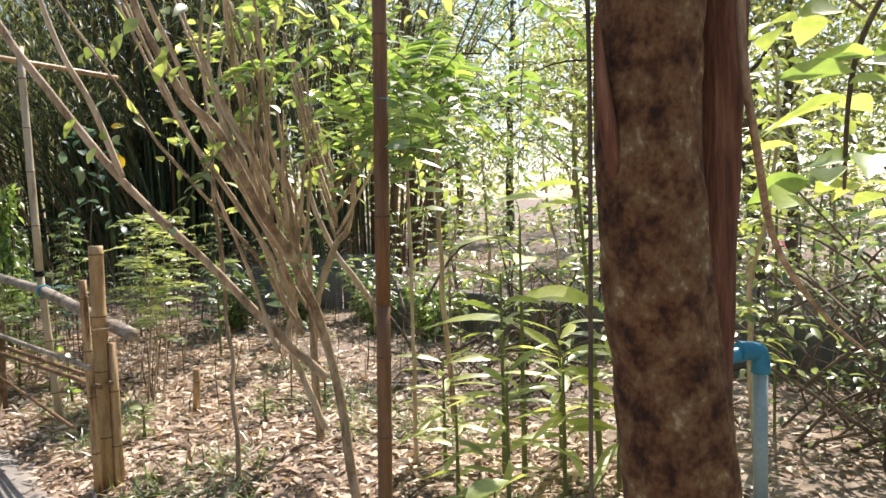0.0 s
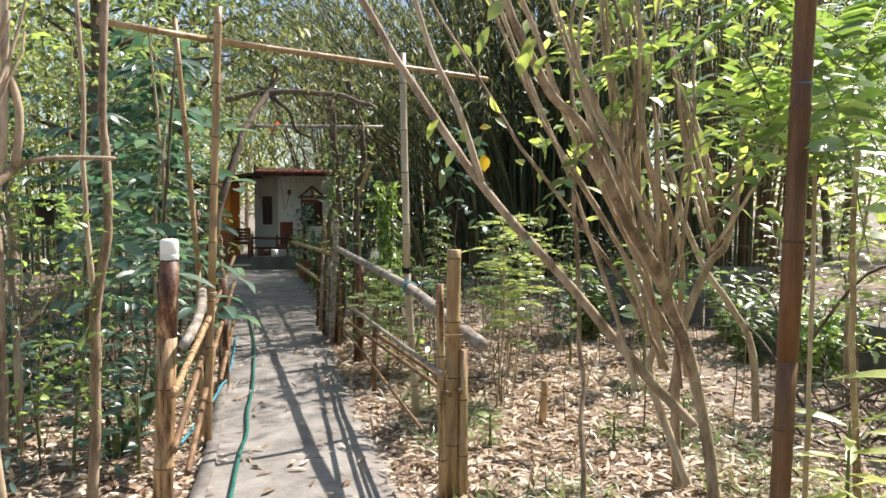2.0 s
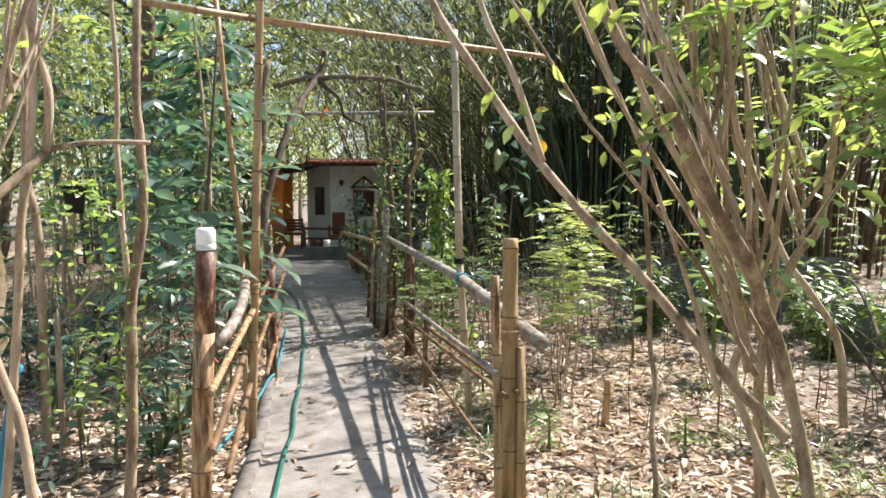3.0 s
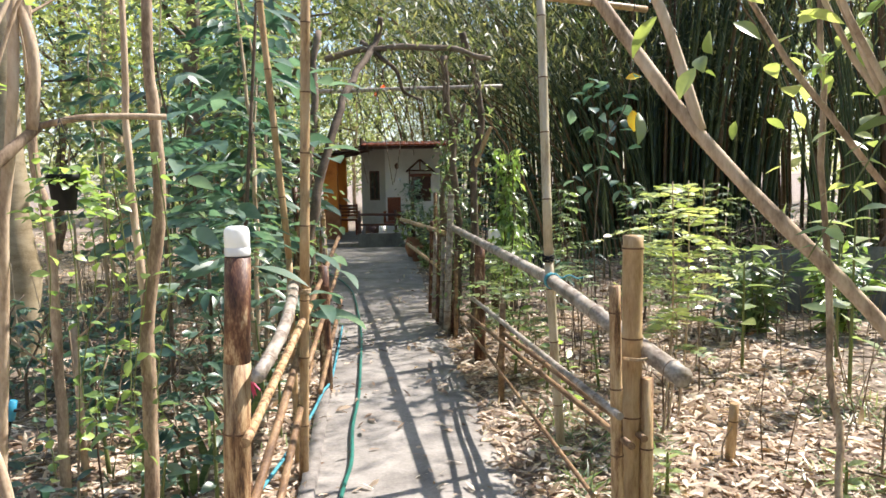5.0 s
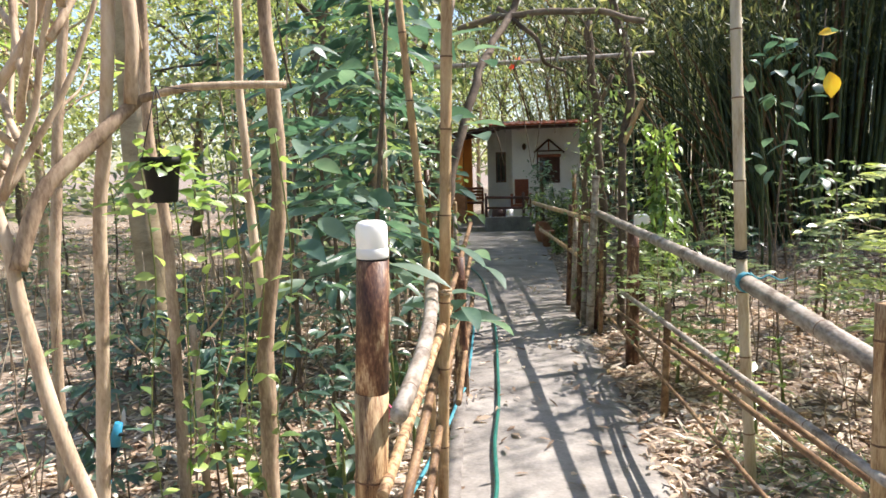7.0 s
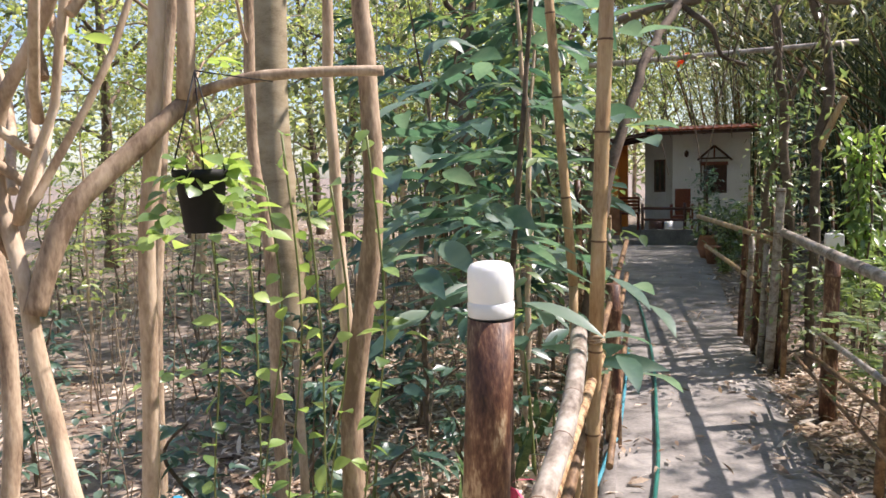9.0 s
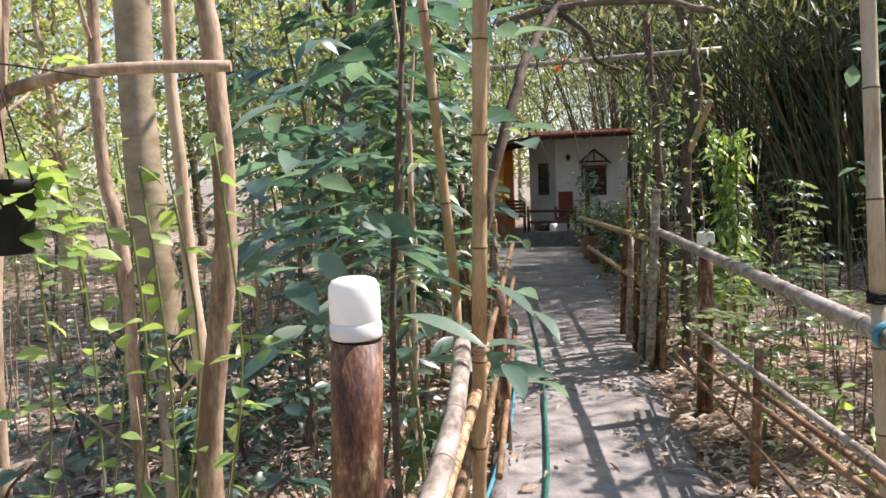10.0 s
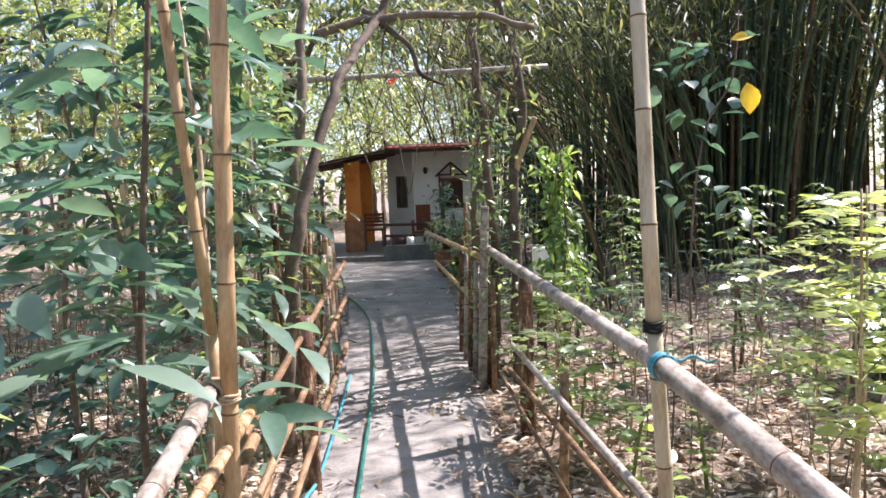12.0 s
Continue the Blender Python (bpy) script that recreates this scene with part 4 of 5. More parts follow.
        for k in range(4):
            q = Vector(pts[-1]).lerp(Vector(pts[-2]), 0.75 - 0.22 * k)
            a = k * 2.3 + pts[0][0] * 5
            e = q + Vector((0.3 * math.cos(a), 0.3 * math.sin(a), 0.28))
            limb("side_branch", [q, (q + e) / 2 + Vector((0, 0, -0.03)), e], r * 0.35, 0.004, M_STEM, s, sides=6, per=4, wobble=0.02, seed=k)
            spray(e, (math.cos(a), math.sin(a), 0.2), 7, 0.3, 0.11, 0.045, M_LEAF_P, s)
    s = thing("stake", "dark stake tied with a pink ribbon", "stake")
    culm("stake_pole", (-0.44, 5.0, -0.05), (-0.43, 5.0, 0.82), 0.022, M_DARKPOST, s, step=0.3)
    P = np.array([(-0.415, 4.99, 0.74)] * 5)
    leaves("ribbon", P, np.array([(0.5, -0.2, -0.9), (0.8, -0.3, -0.5), (0.2, -0.3, -1), (0.3, 0.2, -0.8), (0.6, 0, 0.4)]), 0.09, 0.025, M_PINK, "blade", parent=s, label="pink ribbon")
    s = thing("stake", "short cut wooden stump stake", "stake")
    culm("stake_pole", (2.11, 5.63, -0.03), (2.12, 5.6, 0.36), 0.03, M_TAN, s, step=0.3)


def hanging_pot():
    h = thing("hanging_pot", "black plastic pot with round-leaved trailing plant", "plant pot", (0, 0, 0))
    x, y, z = -0.79, 4.15, 1.55
    lathe("pot", [(0.001, 0), (0.033, 0), (0.035, 0.004), (0.046, 0.1), (0.052, 0.103), (0.052, 0.118), (0.048, 0.118), (0.044, 0.1), (0.001, 0.09)], (x, y, z), M_BLACKPL, h, sides=24)
    for k in range(3):
        a = k * 2.1
        limb("wire", [(x + 0.054 * math.cos(a), y + 0.054 * math.sin(a), z + 0.115), (x, y, z + 0.3)], 0.0015, 0.0015, M_BLACKPL, h, sides=5)
    limb("wire", [(x, y, z + 0.3), (-0.79, 4.42, 1.86)], 0.0015, 0.0015, M_BLACKPL, h, sides=5)
    n = 70
    a = rng.uniform(0, 6.28, n)
    r = rng.uniform(0.02, 0.12, n)
    P = np.stack([x + r * np.cos(a), y + r * np.sin(a), z + 0.125 - 2.2 * np.maximum(r - 0.05, 0) + rng.uniform(-0.03, 0.02, n)], 1)
    leaves("foliage", P, np.stack([np.cos(a), np.sin(a), rng.uniform(-0.5, 0.4, n)], 1), rng.uniform(0.03, 0.055, n), 0.034, M_LEAF_P, "broad", parent=h)
    v = thing("trailing_vine", "pale green vine hanging beside the pot", "vine")
    for k in range(7):
        x0, y0 = -1.05 + 0.075 * k, 4.5 + 0.05 * math.sin(k)
        pts = [(x0, y0, 1.75 - 0.06 * (k % 3)), (x0 + 0.03, y0, 1.3), (x0 - 0.03 + 0.04 * math.sin(k * 2), y0 + 0.02, 0.85), (x0, y0, 0.5 + 0.1 * (k % 4))]
        limb("strand", pts, 0.003, 0.002, M_GSTEM, v, sides=5, per=4)
        line = np.array([tuple(p) for p in curve_points(pts, 7)])
        leaves("foliage", line, sphere_dirs(len(line), 0.5), rng.uniform(0.035, 0.07, len(line)), 0.036, M_LEAF_P, "broad", parent=v)


left_trees()
hanging_pot()


# ---- broad-leaved plants ----
def broad_plant(name, x, y, h, n, leaf, width, m, label, cat, lean=0.0, start=0.35, group=""):
    t = thing(name, label, cat, group=group)
    limb("stem", [(x, y, -0.03), (x + lean * 0.4, y, h * 0.5), (x + lean, y, h)], 0.012 + 0.004 * h, 0.005, M_GSTEM, t, sides=7)
    P, D = [], []
    for k in range(n):
        u = start + (1 - start) * k / max(n - 1, 1)
        a = k * 2.4 + x * 7
        P.append((x + lean * u, y, h * u))
        D.append((math.cos(a), math.sin(a), 0.5 * u))
    leaves("foliage", np.array(P), np.array(D), leaf * rng.uniform(0.7, 1.15, n), width, m, "broad", curl=0.35, fold=0.12, parent=t)
    return t


for x, y, h, n, lf, w in ((2.85, 2.9, 1.2, 8, 0.22, 0.09), (2.6, 2.6, 0.75, 9, 0.24, 0.08), (2.95, 2.55, 0.8, 10, 0.26, 0.09), (3.2, 2.4, 0.9, 10, 0.3, 0.1), (2.4, 2.75, 0.6, 8, 0.18, 0.07), (3.3, 2.9, 0.85, 9, 0.28, 0.09), (3.5, 2.3, 0.75, 9, 0.24, 0.08), (4.0, 2.6, 0.9, 8, 0.3, 0.1), (2.75, 3.3, 0.7, 8, 0.22, 0.08)):
    broad_plant("ginger_plant", x, y, h, n + 8, lf * 1.35, w * 0.62, M_LEAF_Y, "leafy ginger plant with sunlit yellow-green leaves", "plant", group="ginger plants")
for x, y, h, n, lf, w in ((1.95, 2.15, 0.42, 9, 0.2, 0.1), (1.78, 2.2, 0.36, 7, 0.16, 0.08), (2.15, 2.2, 0.4, 7, 0.2, 0.1)):
    broad_plant("low_plant", x, y, h, n + 2, lf * 1.1, w * 1.2, M_LEAF_Y, "low plant with broad sunlit leaves", "plant", group="low plants")
for x, y, h, lean in ((3.3, 2.6, 1.95, -0.2), (3.0, 2.9, 1.5, 0.0), (3.7, 2.6, 1.8, -0.4)):
    broad_plant("banana_plant", x, y, h, 5, 0.6, 0.14, M_LEAF_Y, "young banana plant with long pale green blades", "plant", lean, 0.6, "banana plants")
for x, y, h, n, lf, w in ((3.4, 6.6, 1.35, 9, 0.3, 0.14), (3.0, 7.4, 1.0, 8, 0.26, 0.1), (3.9, 7.6, 1.3, 9, 0.3, 0.12), (2.9, 5.0, 0.35, 8, 0.12, 0.06), (1.6, 5.2, 0.25, 9, 0.1, 0.05), (2.4, 5.0, 0.25, 8, 0.12, 0.06)):
    broad_plant("broad_leaved_plant", x, y, h, n, lf, w, M_LEAF_M, "green broad-leaved plant on the forest floor", "plant", group="broad plants")
for k in range(6):
    a = k * 1.05
    p = tagged(leaves("bladed_plant", np.array([(-0.81 + 0.03 * math.cos(a + i), 5.42 + 0.4 * k + 0.03 * math.sin(a + i), 0.0) for i in range(6)]), np.array([(0.35 * math.cos(a + i), 0.35 * math.sin(a + i), 1.0) for i in range(6)]), rng.uniform(0.2, 0.36, 6), 0.05, M_SNAKE, "blade", curl=0.1), "stiff upright variegated plant blades", "plant", "snake plants")

# big drooping compound leaves by the fence
lb = thing("broad_leaved_shrub", "shrub with large dark drooping leaves beside the fence", "shrub")
limb("stem", [(-0.62, 5.9, -0.03), (-0.62, 5.9, 1.0), (-0.55, 5.95, 2.0), (-0.5, 6.0, 2.7)], 0.016, 0.008, M_TWIG, lb)
for k, (p, d, n) in enumerate((((-0.6, 5.9, 1.5), (-0.8, -0.3, 0.1), 9), ((-0.6, 5.9, 1.35), (0.5, 0.1, 0.0), 8), ((-0.6, 5.9, 1.7), (-0.5, 0.3, 0.2), 9), ((-0.58, 5.92, 1.9), (0.5, -0.1, 0.1), 8), ((-0.6, 5.9, 1.2), (-0.7, 0.1, 0.0), 9), ((-0.6, 5.9, 2.1), (-0.8, 0.0, 0.0), 9), ((-0.55, 5.95, 2.3), (0.6, 0.2, 0.1), 9), ((-0.6, 5.9, 0.9), (0.4, 0.4, 0.1), 7), ((-0.6, 5.9, 1.1), (0.7, -0.1, 0.0), 7), ((-0.6, 5.85, 1.5), (-0.4, -0.8, 0.1), 9), ((-0.6, 5.85, 1.42), (0.25, -0.8, 0.05), 7), ((-0.62, 5.88, 1.55), (-0.9, -0.1, 0.15), 10), ((-0.6, 5.9, 1.85), (-0.6, -0.6, 0.1), 9))):
    spray(p, d, n, 0.55, 0.29, 0.088, M_LEAF_D, lb, "broad", droop=0.5)
yl = thing("heart_leaved_climber", "slender climber with pale heart leaves and yellow leaves", "climber")
limb("stem", [(1.9, 7.6, -0.03), (1.85, 7.65, 1.0), (1.93, 7.65, 1.85), (2.12, 7.7, 2.2), (2.2, 7.8, 2.6)], 0.008, 0.004, M_TWIG, yl, sides=6)
P = np.stack([rng.normal(1.95, 0.16, 46), rng.normal(7.66, 0.12, 46), rng.uniform(1.45, 2.5, 46)], 1)
leaves("foliage", P, sphere_dirs(46, 0.4) + np.array((0, 0, -0.2)), rng.uniform(0.09, 0.14, 46), 0.085, M_LEAF_D, "broad", parent=yl)
for p, d, ln, w, nn in (((2.09, 7.42, 2.14), (0.1, -0.1, -1), 0.17, 0.12, (0.1, -1, 0.1)), ((2.12, 7.72, 2.42), (0.6, -0.2, 0.1), 0.13, 0.07, (0, -0.8, 0.6))):
    leaves("yellow_leaf", np.array([p]), np.array([d]), ln, w, M_YELLOW, "broad", parent=yl, label="bright yellow dying leaf", N=np.array([nn]))
rf = thing("red_flower", "small orange-red flower hanging over the path", "flower")
leaves("petals", np.array([(0.03, 10.5, 2.67)] * 7), sphere_dirs(7), 0.1, 0.06, M_REDFL, "broad", parent=rf)
limb("stem", [(0.03, 10.5, 2.67), (0.0, 10.4, 2.8), (-0.1, 10.0, 2.64)], 0.004, 0.004, M_TWIG, rf, sides=5)
hc = thing("heliconia", "plant with a drooping pink flower spike", "plant")
limb("stem", [(4.6, 2.3, -0.03), (4.62, 2.3, 1.2), (4.6, 2.28, 1.75)], 0.012, 0.007, M_GSTEM, hc, sides=6)
leaves("petals", np.array([(4.6, 2.28, 1.75 - 0.045 * k) for k in range(12)]), np.array([(math.cos(k * 3.0), math.sin(k * 3.0), -0.6) for k in range(12)]), 0.08, 0.03, M_PINK, "blade", parent=hc, label="pink flower bracts")


# ---- undergrowth saplings, shared meshes ----
def sapling(seed, h, m, leaf, n, label, name="leafy_sapling"):
    random.seed(seed)
    t = thing(name, label, "sapling", group="undergrowth")
    limb("stem", [(0, 0, -0.05), (0.06 * math.sin(seed), 0.05, h * 0.4), (0.1 * math.cos(seed * 2), -0.05, h * 0.75), (0.05, 0, h)], 0.012 + 0.003 * h, 0.004, M_TWIG if seed % 2 else M_STEM, t, sides=7, wobble=0.03, seed=seed)
    P, D = [], []
    for k in range(int(n / 7)):
        u = 0.2 + 0.8 * (k + random.random()) / (n / 7)
        a = k * 2.4 + seed
        ln = (0.25 + 0.4 * random.random()) * (1.15 - 0.5 * u) * h * 0.36
        for i in range(7):
            v = (i + 0.6) / 7
            P.append((math.cos(a) * ln * v, math.sin(a) * ln * v, h * u + 0.15 * ln * v - 0.2 * ln * v * v))
            s = 1 if i % 2 else -1
            D.append((math.cos(a) * 0.7 - s * math.sin(a), math.sin(a) * 0.7 + s * math.cos(a), random.uniform(-0.5, 0.25)))
    leaves("foliage", np.array(P), np.array(D), leaf * rng.uniform(0.6, 1.2, len(P)), leaf * 0.34, m, "broad", curl=0.3, parent=t)
    return t


protos = [sapling(1, 2.6, M_LEAF_D, 0.2, 130, "leafy sapling with dark green oval leaves"), sapling(2, 3.3, M_LEAF_D, 0.25, 150, "tall leafy sapling with large dark leaves"),
          sapling(3, 1.5, M_LEAF_M, 0.1, 150, "small leafy sapling with green leaves"), sapling(4, 3.8, M_LEAF_M, 0.13, 280, "tall slender leafy sapling"),
          sapling(5, 0.7, M_LEAF_D, 0.11, 80, "knee-high dark green seedling"), sapling(6, 2.4, M_LEAF_Y, 0.11, 230, "sunlit yellow-green leafy sapling")]
spots = []
random.seed(11)
def scatter(n, x0, x1, y0, y1, kinds, gap, clear=0.45):
    tries = 0
    made = 0
    while made < n and tries < 4000:
        tries += 1
        x, y = random.uniform(x0, x1), random.uniform(y0, y1)
        if xl(y) - clear < x < xr(y) + clear or any((x - a) ** 2 + (y - b) ** 2 < gap * gap for a, b in spots):
            continue
        if y < 4.4 and -3.0 < x < 2.4:
            continue
        spots.append((x, y))
        copy_thing(protos[random.choice(kinds)], pose(x, y, ground_z(x, y), 0, 0, random.uniform(0, 360)))
        made += 1


scatter(6, -1.6, -0.75, 6.6, 10, (0, 1, 1, 3), 0.38)
scatter(13, -4.5, -0.9, 9.5, 16, (0, 1, 3, 3), 0.6)
scatter(19, -3.4, -0.8, 5.0, 9, (4,), 0.34)
scatter(12, -15, -7.5, 9, 19, (5, 2, 3), 0.9)
scatter(9, -7, -3.6, 6, 13, (2, 4, 5), 0.8)
scatter(6, 1.3, 2.4, 8.8, 13.5, (2, 2, 4), 0.4)
scatter(9, 1.0, 4.5, 10.5, 15.5, (2, 4, 2), 0.5)
scatter(3, 1.6, 4.6, 6.5, 10, (2, 4), 0.6)
scatter(10, 3.6, 7.5, 5.0, 9.5, (5, 2, 2), 0.55)
scatter(12, 3.9, 6.6, 0.2, 3.6, (2, 2, 5), 0.5)
scatter(18, 5.0, 9, 0.8, 5, (5, 2, 2), 0.6)
scatter(20, -9.5, -4.2, 5, 13, (5, 2, 2, 4, 4), 0.7)
scatter(14, 7, 13, -1, 7, (5, 5, 3), 0.8)
scatter(8, -3.0, -1.0, 14, 22, (0, 3, 1), 0.6, 0.8)
scatter(8, 1.2, 3.5, 15, 20, (0, 3, 2), 0.6, 0.5)
for p, (x, y) in zip(protos, ((-1.2, 7.1), (-1.0, 8.3), (2.7, 9.1), (-2.2, 9.6), (-1.6, 6.1), (4.7, 5.6))):
    p.location = (x, y, 0)


# ---- grass tufts ----
n = 9500
gx = np.concatenate([rng.uniform(1.15, 3.4, n // 2), rng.uniform(-3.2, 6, n // 2)])
gy = np.concatenate([rng.uniform(2.2, 6.5, n // 2), rng.uniform(3, 13, n // 2)])
ok = np.array([not (xl(b) - 0.1 < a < xr(b) + 0.12) and noise.noise(Vector((a * 1.1, b * 1.1, 7))) > 0.08 for a, b in zip(gx, gy)])
gx, gy = gx[ok], gy[ok]
tagged(leaves("grass", np.stack([gx, gy, [ground_z(a, b) for a, b in zip(gx, gy)]], 1), sphere_dirs(len(gx), 1.0) * np.array((1, 1, 0.4)) + np.array((0, 0, 0.7)), rng.uniform(0.06, 0.2, len(gx)), 0.011, M_LEAF_M, "blade", curl=0.5), "thin green grass tufts among the litter", "grass", kind="stuff")


# ---- giant bamboo clump ----
def bamboo_clump(cx, cy, n, spread, lean, hgt, label, r0=0.045, brown=0.2, drift=(0, 0), dense=125, low=2.2):
    t = thing("bamboo_clump", label, "bamboo")
    random.seed(int(cx * 10) + 5)
    groups = {"g": ([], []), "b": ([], [])}
    tips = []
    for k in range(n):
        a = random.uniform(0, 6.283)
        q = spread * math.sqrt(random.random())
        x, y = cx + q * math.cos(a), cy + 0.8 * q * math.sin(a)
        h = hgt * random.uniform(0.7, 1.1)
        out = lean * (0.3 + q / spread) * random.uniform(0.4, 1.5)
        dx, dy = math.cos(a) * out + random.gauss(0, 0.3) + drift[0] * random.uniform(0.6, 1.2), math.sin(a) * out + random.gauss(0, 0.3) + drift[1] * random.uniform(0.6, 1.2)
        V, F = groups["b" if random.random() < brown else "g"]
        line, radii = [], []
        segs = 22
        r = r0 * random.uniform(0.6, 1.15)
        for i in range(segs + 1):
            u = i / segs
            p = Vector((x + dx * u ** 1.9, y + dy * u ** 1.9, -0.05 + h * (u - 0.12 * u ** 3)))
            rr = r * (1 - 0.75 * u)
            if 0 < i < segs:
                for o, f in ((-0.012, 1.0), (0.0, 1.2), (0.012, 0.95)):
                    line.append(p + Vector((0, 0, o))); radii.append(rr * f)
            else:
                line.append(p); radii.append(rr)
            if u > 0.3:
                tips.append(tuple(p))
        rings(V, F, line, radii, 7)
    for key, m, lab in (("g", M_CULM, "dark green culms with pale nodes"), ("b", M_SHEATH, "dry brown culms")):
        V, F = groups[key]
        ob = put("cane_stand", mesh_of("cane_stand", V, F, m), t, lab)
        ob["kind"] = "stuff"
    tips = np.array(tips)
    pick = tips[rng.integers(0, len(tips), n * dense)]
    P = pick + rng.normal(0, 0.42, pick.shape)
    keep = P[:, 2] > low
    P = P[keep]
    D = sphere_dirs(len(P), 0.5) + np.array((0, 0, -0.5))
    ob = leaves("foliage", P, D, rng.uniform(0.12, 0.26, len(P)), rng.uniform(0.016, 0.03, len(P)), M_LEAF_B, "blade", curl=0.2, parent=t)
    ob["kind"] = "stuff"


bamboo_clump(6.0, 17.4, 270, 2.1, 2.0, 12.0, "dense clump of tall dark green giant bamboo")
bamboo_clump(3.6, 19.3, 95, 1.4, 3.6, 9.5, "bamboo clump arching over the cottage", 0.035, 0.15)
bamboo_clump(4.4, 15.4, 42, 0.9, 1.2, 7.2, "slender bamboo canes arching over the path", 0.024, 0.15, (-4.6, -1.2), 330, 3.1)
bamboo_clump(2.8, 12.6, 16, 0.6, 0.8, 6.0, "fine bamboo canes leaning over the path", 0.018, 0.15, (-3.0, -0.8), 330, 3.2)
# invented clump: its high leaves throw dappled shade on the path
bamboo_clump(5.2, 9.7, 14, 0.5, 0.7, 6.8, "slender bamboo canes added to shade the path", 0.02, 0.2, (-1.8, -0.6), 210, 3.7)
bamboo_clump(9.0, 14.0, 60, 1.4, 2.8, 11.0, "bamboo clump with many dry brown canes", 0.035, 0.6)
bamboo_clump(1.9, 26.2, 80, 1.7, 2.6, 9.0, "leafy bamboo clump rising behind the cottage", 0.035, 0.2, (0.0, -1.2), 360, 1.4)
bamboo_clump(4.6, 23.6, 60, 1.5, 2.6, 9.0, "dense leafy bamboo clump beside the cottage", 0.035, 0.2, (-0.6, -0.6), 260, 1.0)
bamboo_clump(9.6, 18.6, 80, 1.8, 2.4, 11.0, "deep bamboo clump behind the nearer canes", 0.04, 0.35, (0, 0), 125, 1.0)
bamboo_clump(-5.5, 20.0, 45, 1.4, 3.0, 10.0, "distant bamboo clump among trees", 0.03, 0.3)


# ---- forest trees ----
def forest_tree(seed, h, r, crown, m, count, leaf, label):
    random.seed(seed)
    t = thing("forest_tree", label, "tree", group="forest trees")
    limb("trunk", [(0, 0, -0.1), (0.1 * math.sin(seed), 0.1, h * 0.35), (0.25 * math.cos(seed), 0.15, h * 0.7), (0.1, 0.2, h)], r, r * 0.3, M_TWIG if seed % 2 else M_STEM, t, sides=10, wobble=0.08, seed=seed)
    P, D = [], []
    for k in range(16):
        u = 0.28 + 0.7 * k / 16
        a = k * 2.4 + seed
        ln = crown * (0.5 + 0.6 * random.random()) * (1.1 - 0.6 * abs(u - 0.55))
        b = Vector((0.1, 0.1, h * u))
        e = b + Vector((math.cos(a) * ln, math.sin(a) * ln, 0.35 * ln + random.uniform(-0.4, 0.5)))
        mid = (b + e) / 2 + Vector((0, 0, 0.15 * ln))
        limb("limb", [b, mid, e], r * 0.35, r * 0.08, M_TWIG if seed % 2 else M_STEM, t, sides=6, per=4, wobble=0.08, seed=k)
        for c in range(4):
            w = 0.4 + 0.65 * random.random()
            ctr = b.lerp(e, w) + Vector((random.gauss(0, 0.35), random.gauss(0, 0.35), random.gauss(0, 0.3)))
            q = int(count / 64)
            P.append(np.array(tuple(ctr)) + rng.normal(0, (0.36, 0.36, 0.24), (q, 3)))
    P = np.concatenate(P)
    leaves("crown", P, sphere_dirs(len(P), 0.5) + np.array((0, 0, -0.3)), leaf * rng.uniform(0.6, 1.3, len(P)), leaf * 0.45, m, "blade", parent=t)
    return t


trees = [forest_tree(1, 7.5, 0.13, 2.2, M_LEAF_F, 3600, 0.15, "slender forest tree with a loose green crown"), forest_tree(2, 6.0, 0.09, 1.9, M_LEAF_Y, 3200, 0.13, "sunlit forest tree with yellow-green foliage"), forest_tree(3, 9.5, 0.17, 2.6, M_LEAF_M, 4200, 0.17, "tall forest tree with a dense green crown")]
tspots = []
random.seed(21)
def grove(n, x0, x1, y0, y1, kinds, gap, bad=lambda x, y: False):
    made = tries = 0
    while made < n and tries < 3000:
        tries += 1
        x, y = random.uniform(x0, x1), random.uniform(y0, y1)
        if any((x - a) ** 2 + (y - b) ** 2 < gap * gap for a, b in tspots) or bad(x, y):
            continue
        tspots.append((x, y))
        m = pose(x, y, 0, random.uniform(-4, 4), random.uniform(-4, 4), random.uniform(0, 360))
        copy_thing(trees[random.choice(kinds)], m)
        made += 1


grove(9, -14, -3.8, 13, 22, (0, 1, 0), 2.0)
grove(3, -14, -8.5, 3, 11, (1, 0, 1), 1.9)
grove(5, 7.5, 12, -2.5, 3, (2, 0, 2), 1.7)
grove(10, 11.5, 20, 1, 12, (1, 1, 0), 2.3)
grove(16, -9, 14, 27, 40, (0, 2, 0, 1), 2.4)
grove(10, 10, 20, 13, 27, (2, 0, 1), 2.4)
grove(8, -10, 9, -12, -5, (0, 2, 1), 2.4)
for p, (x, y) in zip(trees, ((-2.6, 11.6), (11.5, 4.0), (-1.9, 14.6))):
    p.location = (x, y, 0)

# far woods
n = 62000
a = rng.uniform(0, 2 * math.pi, n)
rr = rng.uniform(26, 40, n)
zz = 13.0 * rng.random(n) ** 1.3
lump = np.array([noise.noise(Vector((c * 5, s * 5, z * 0.35))) for c, s, z in zip(np.cos(a), np.sin(a), zz)])
k = lump > -0.18
P = np.stack([2 + rr * np.cos(a), 10 + rr * np.sin(a), zz], 1)[k]
tagged(leaves("far_woods", P, sphere_dirs(len(P), 0.6), rng.uniform(0.35, 0.75, len(P)), rng.uniform(0.2, 0.4, len(P)), M_LEAF_F, "chip"), "distant sunlit woodland foliage around the clearing", "woods", kind="stuff")


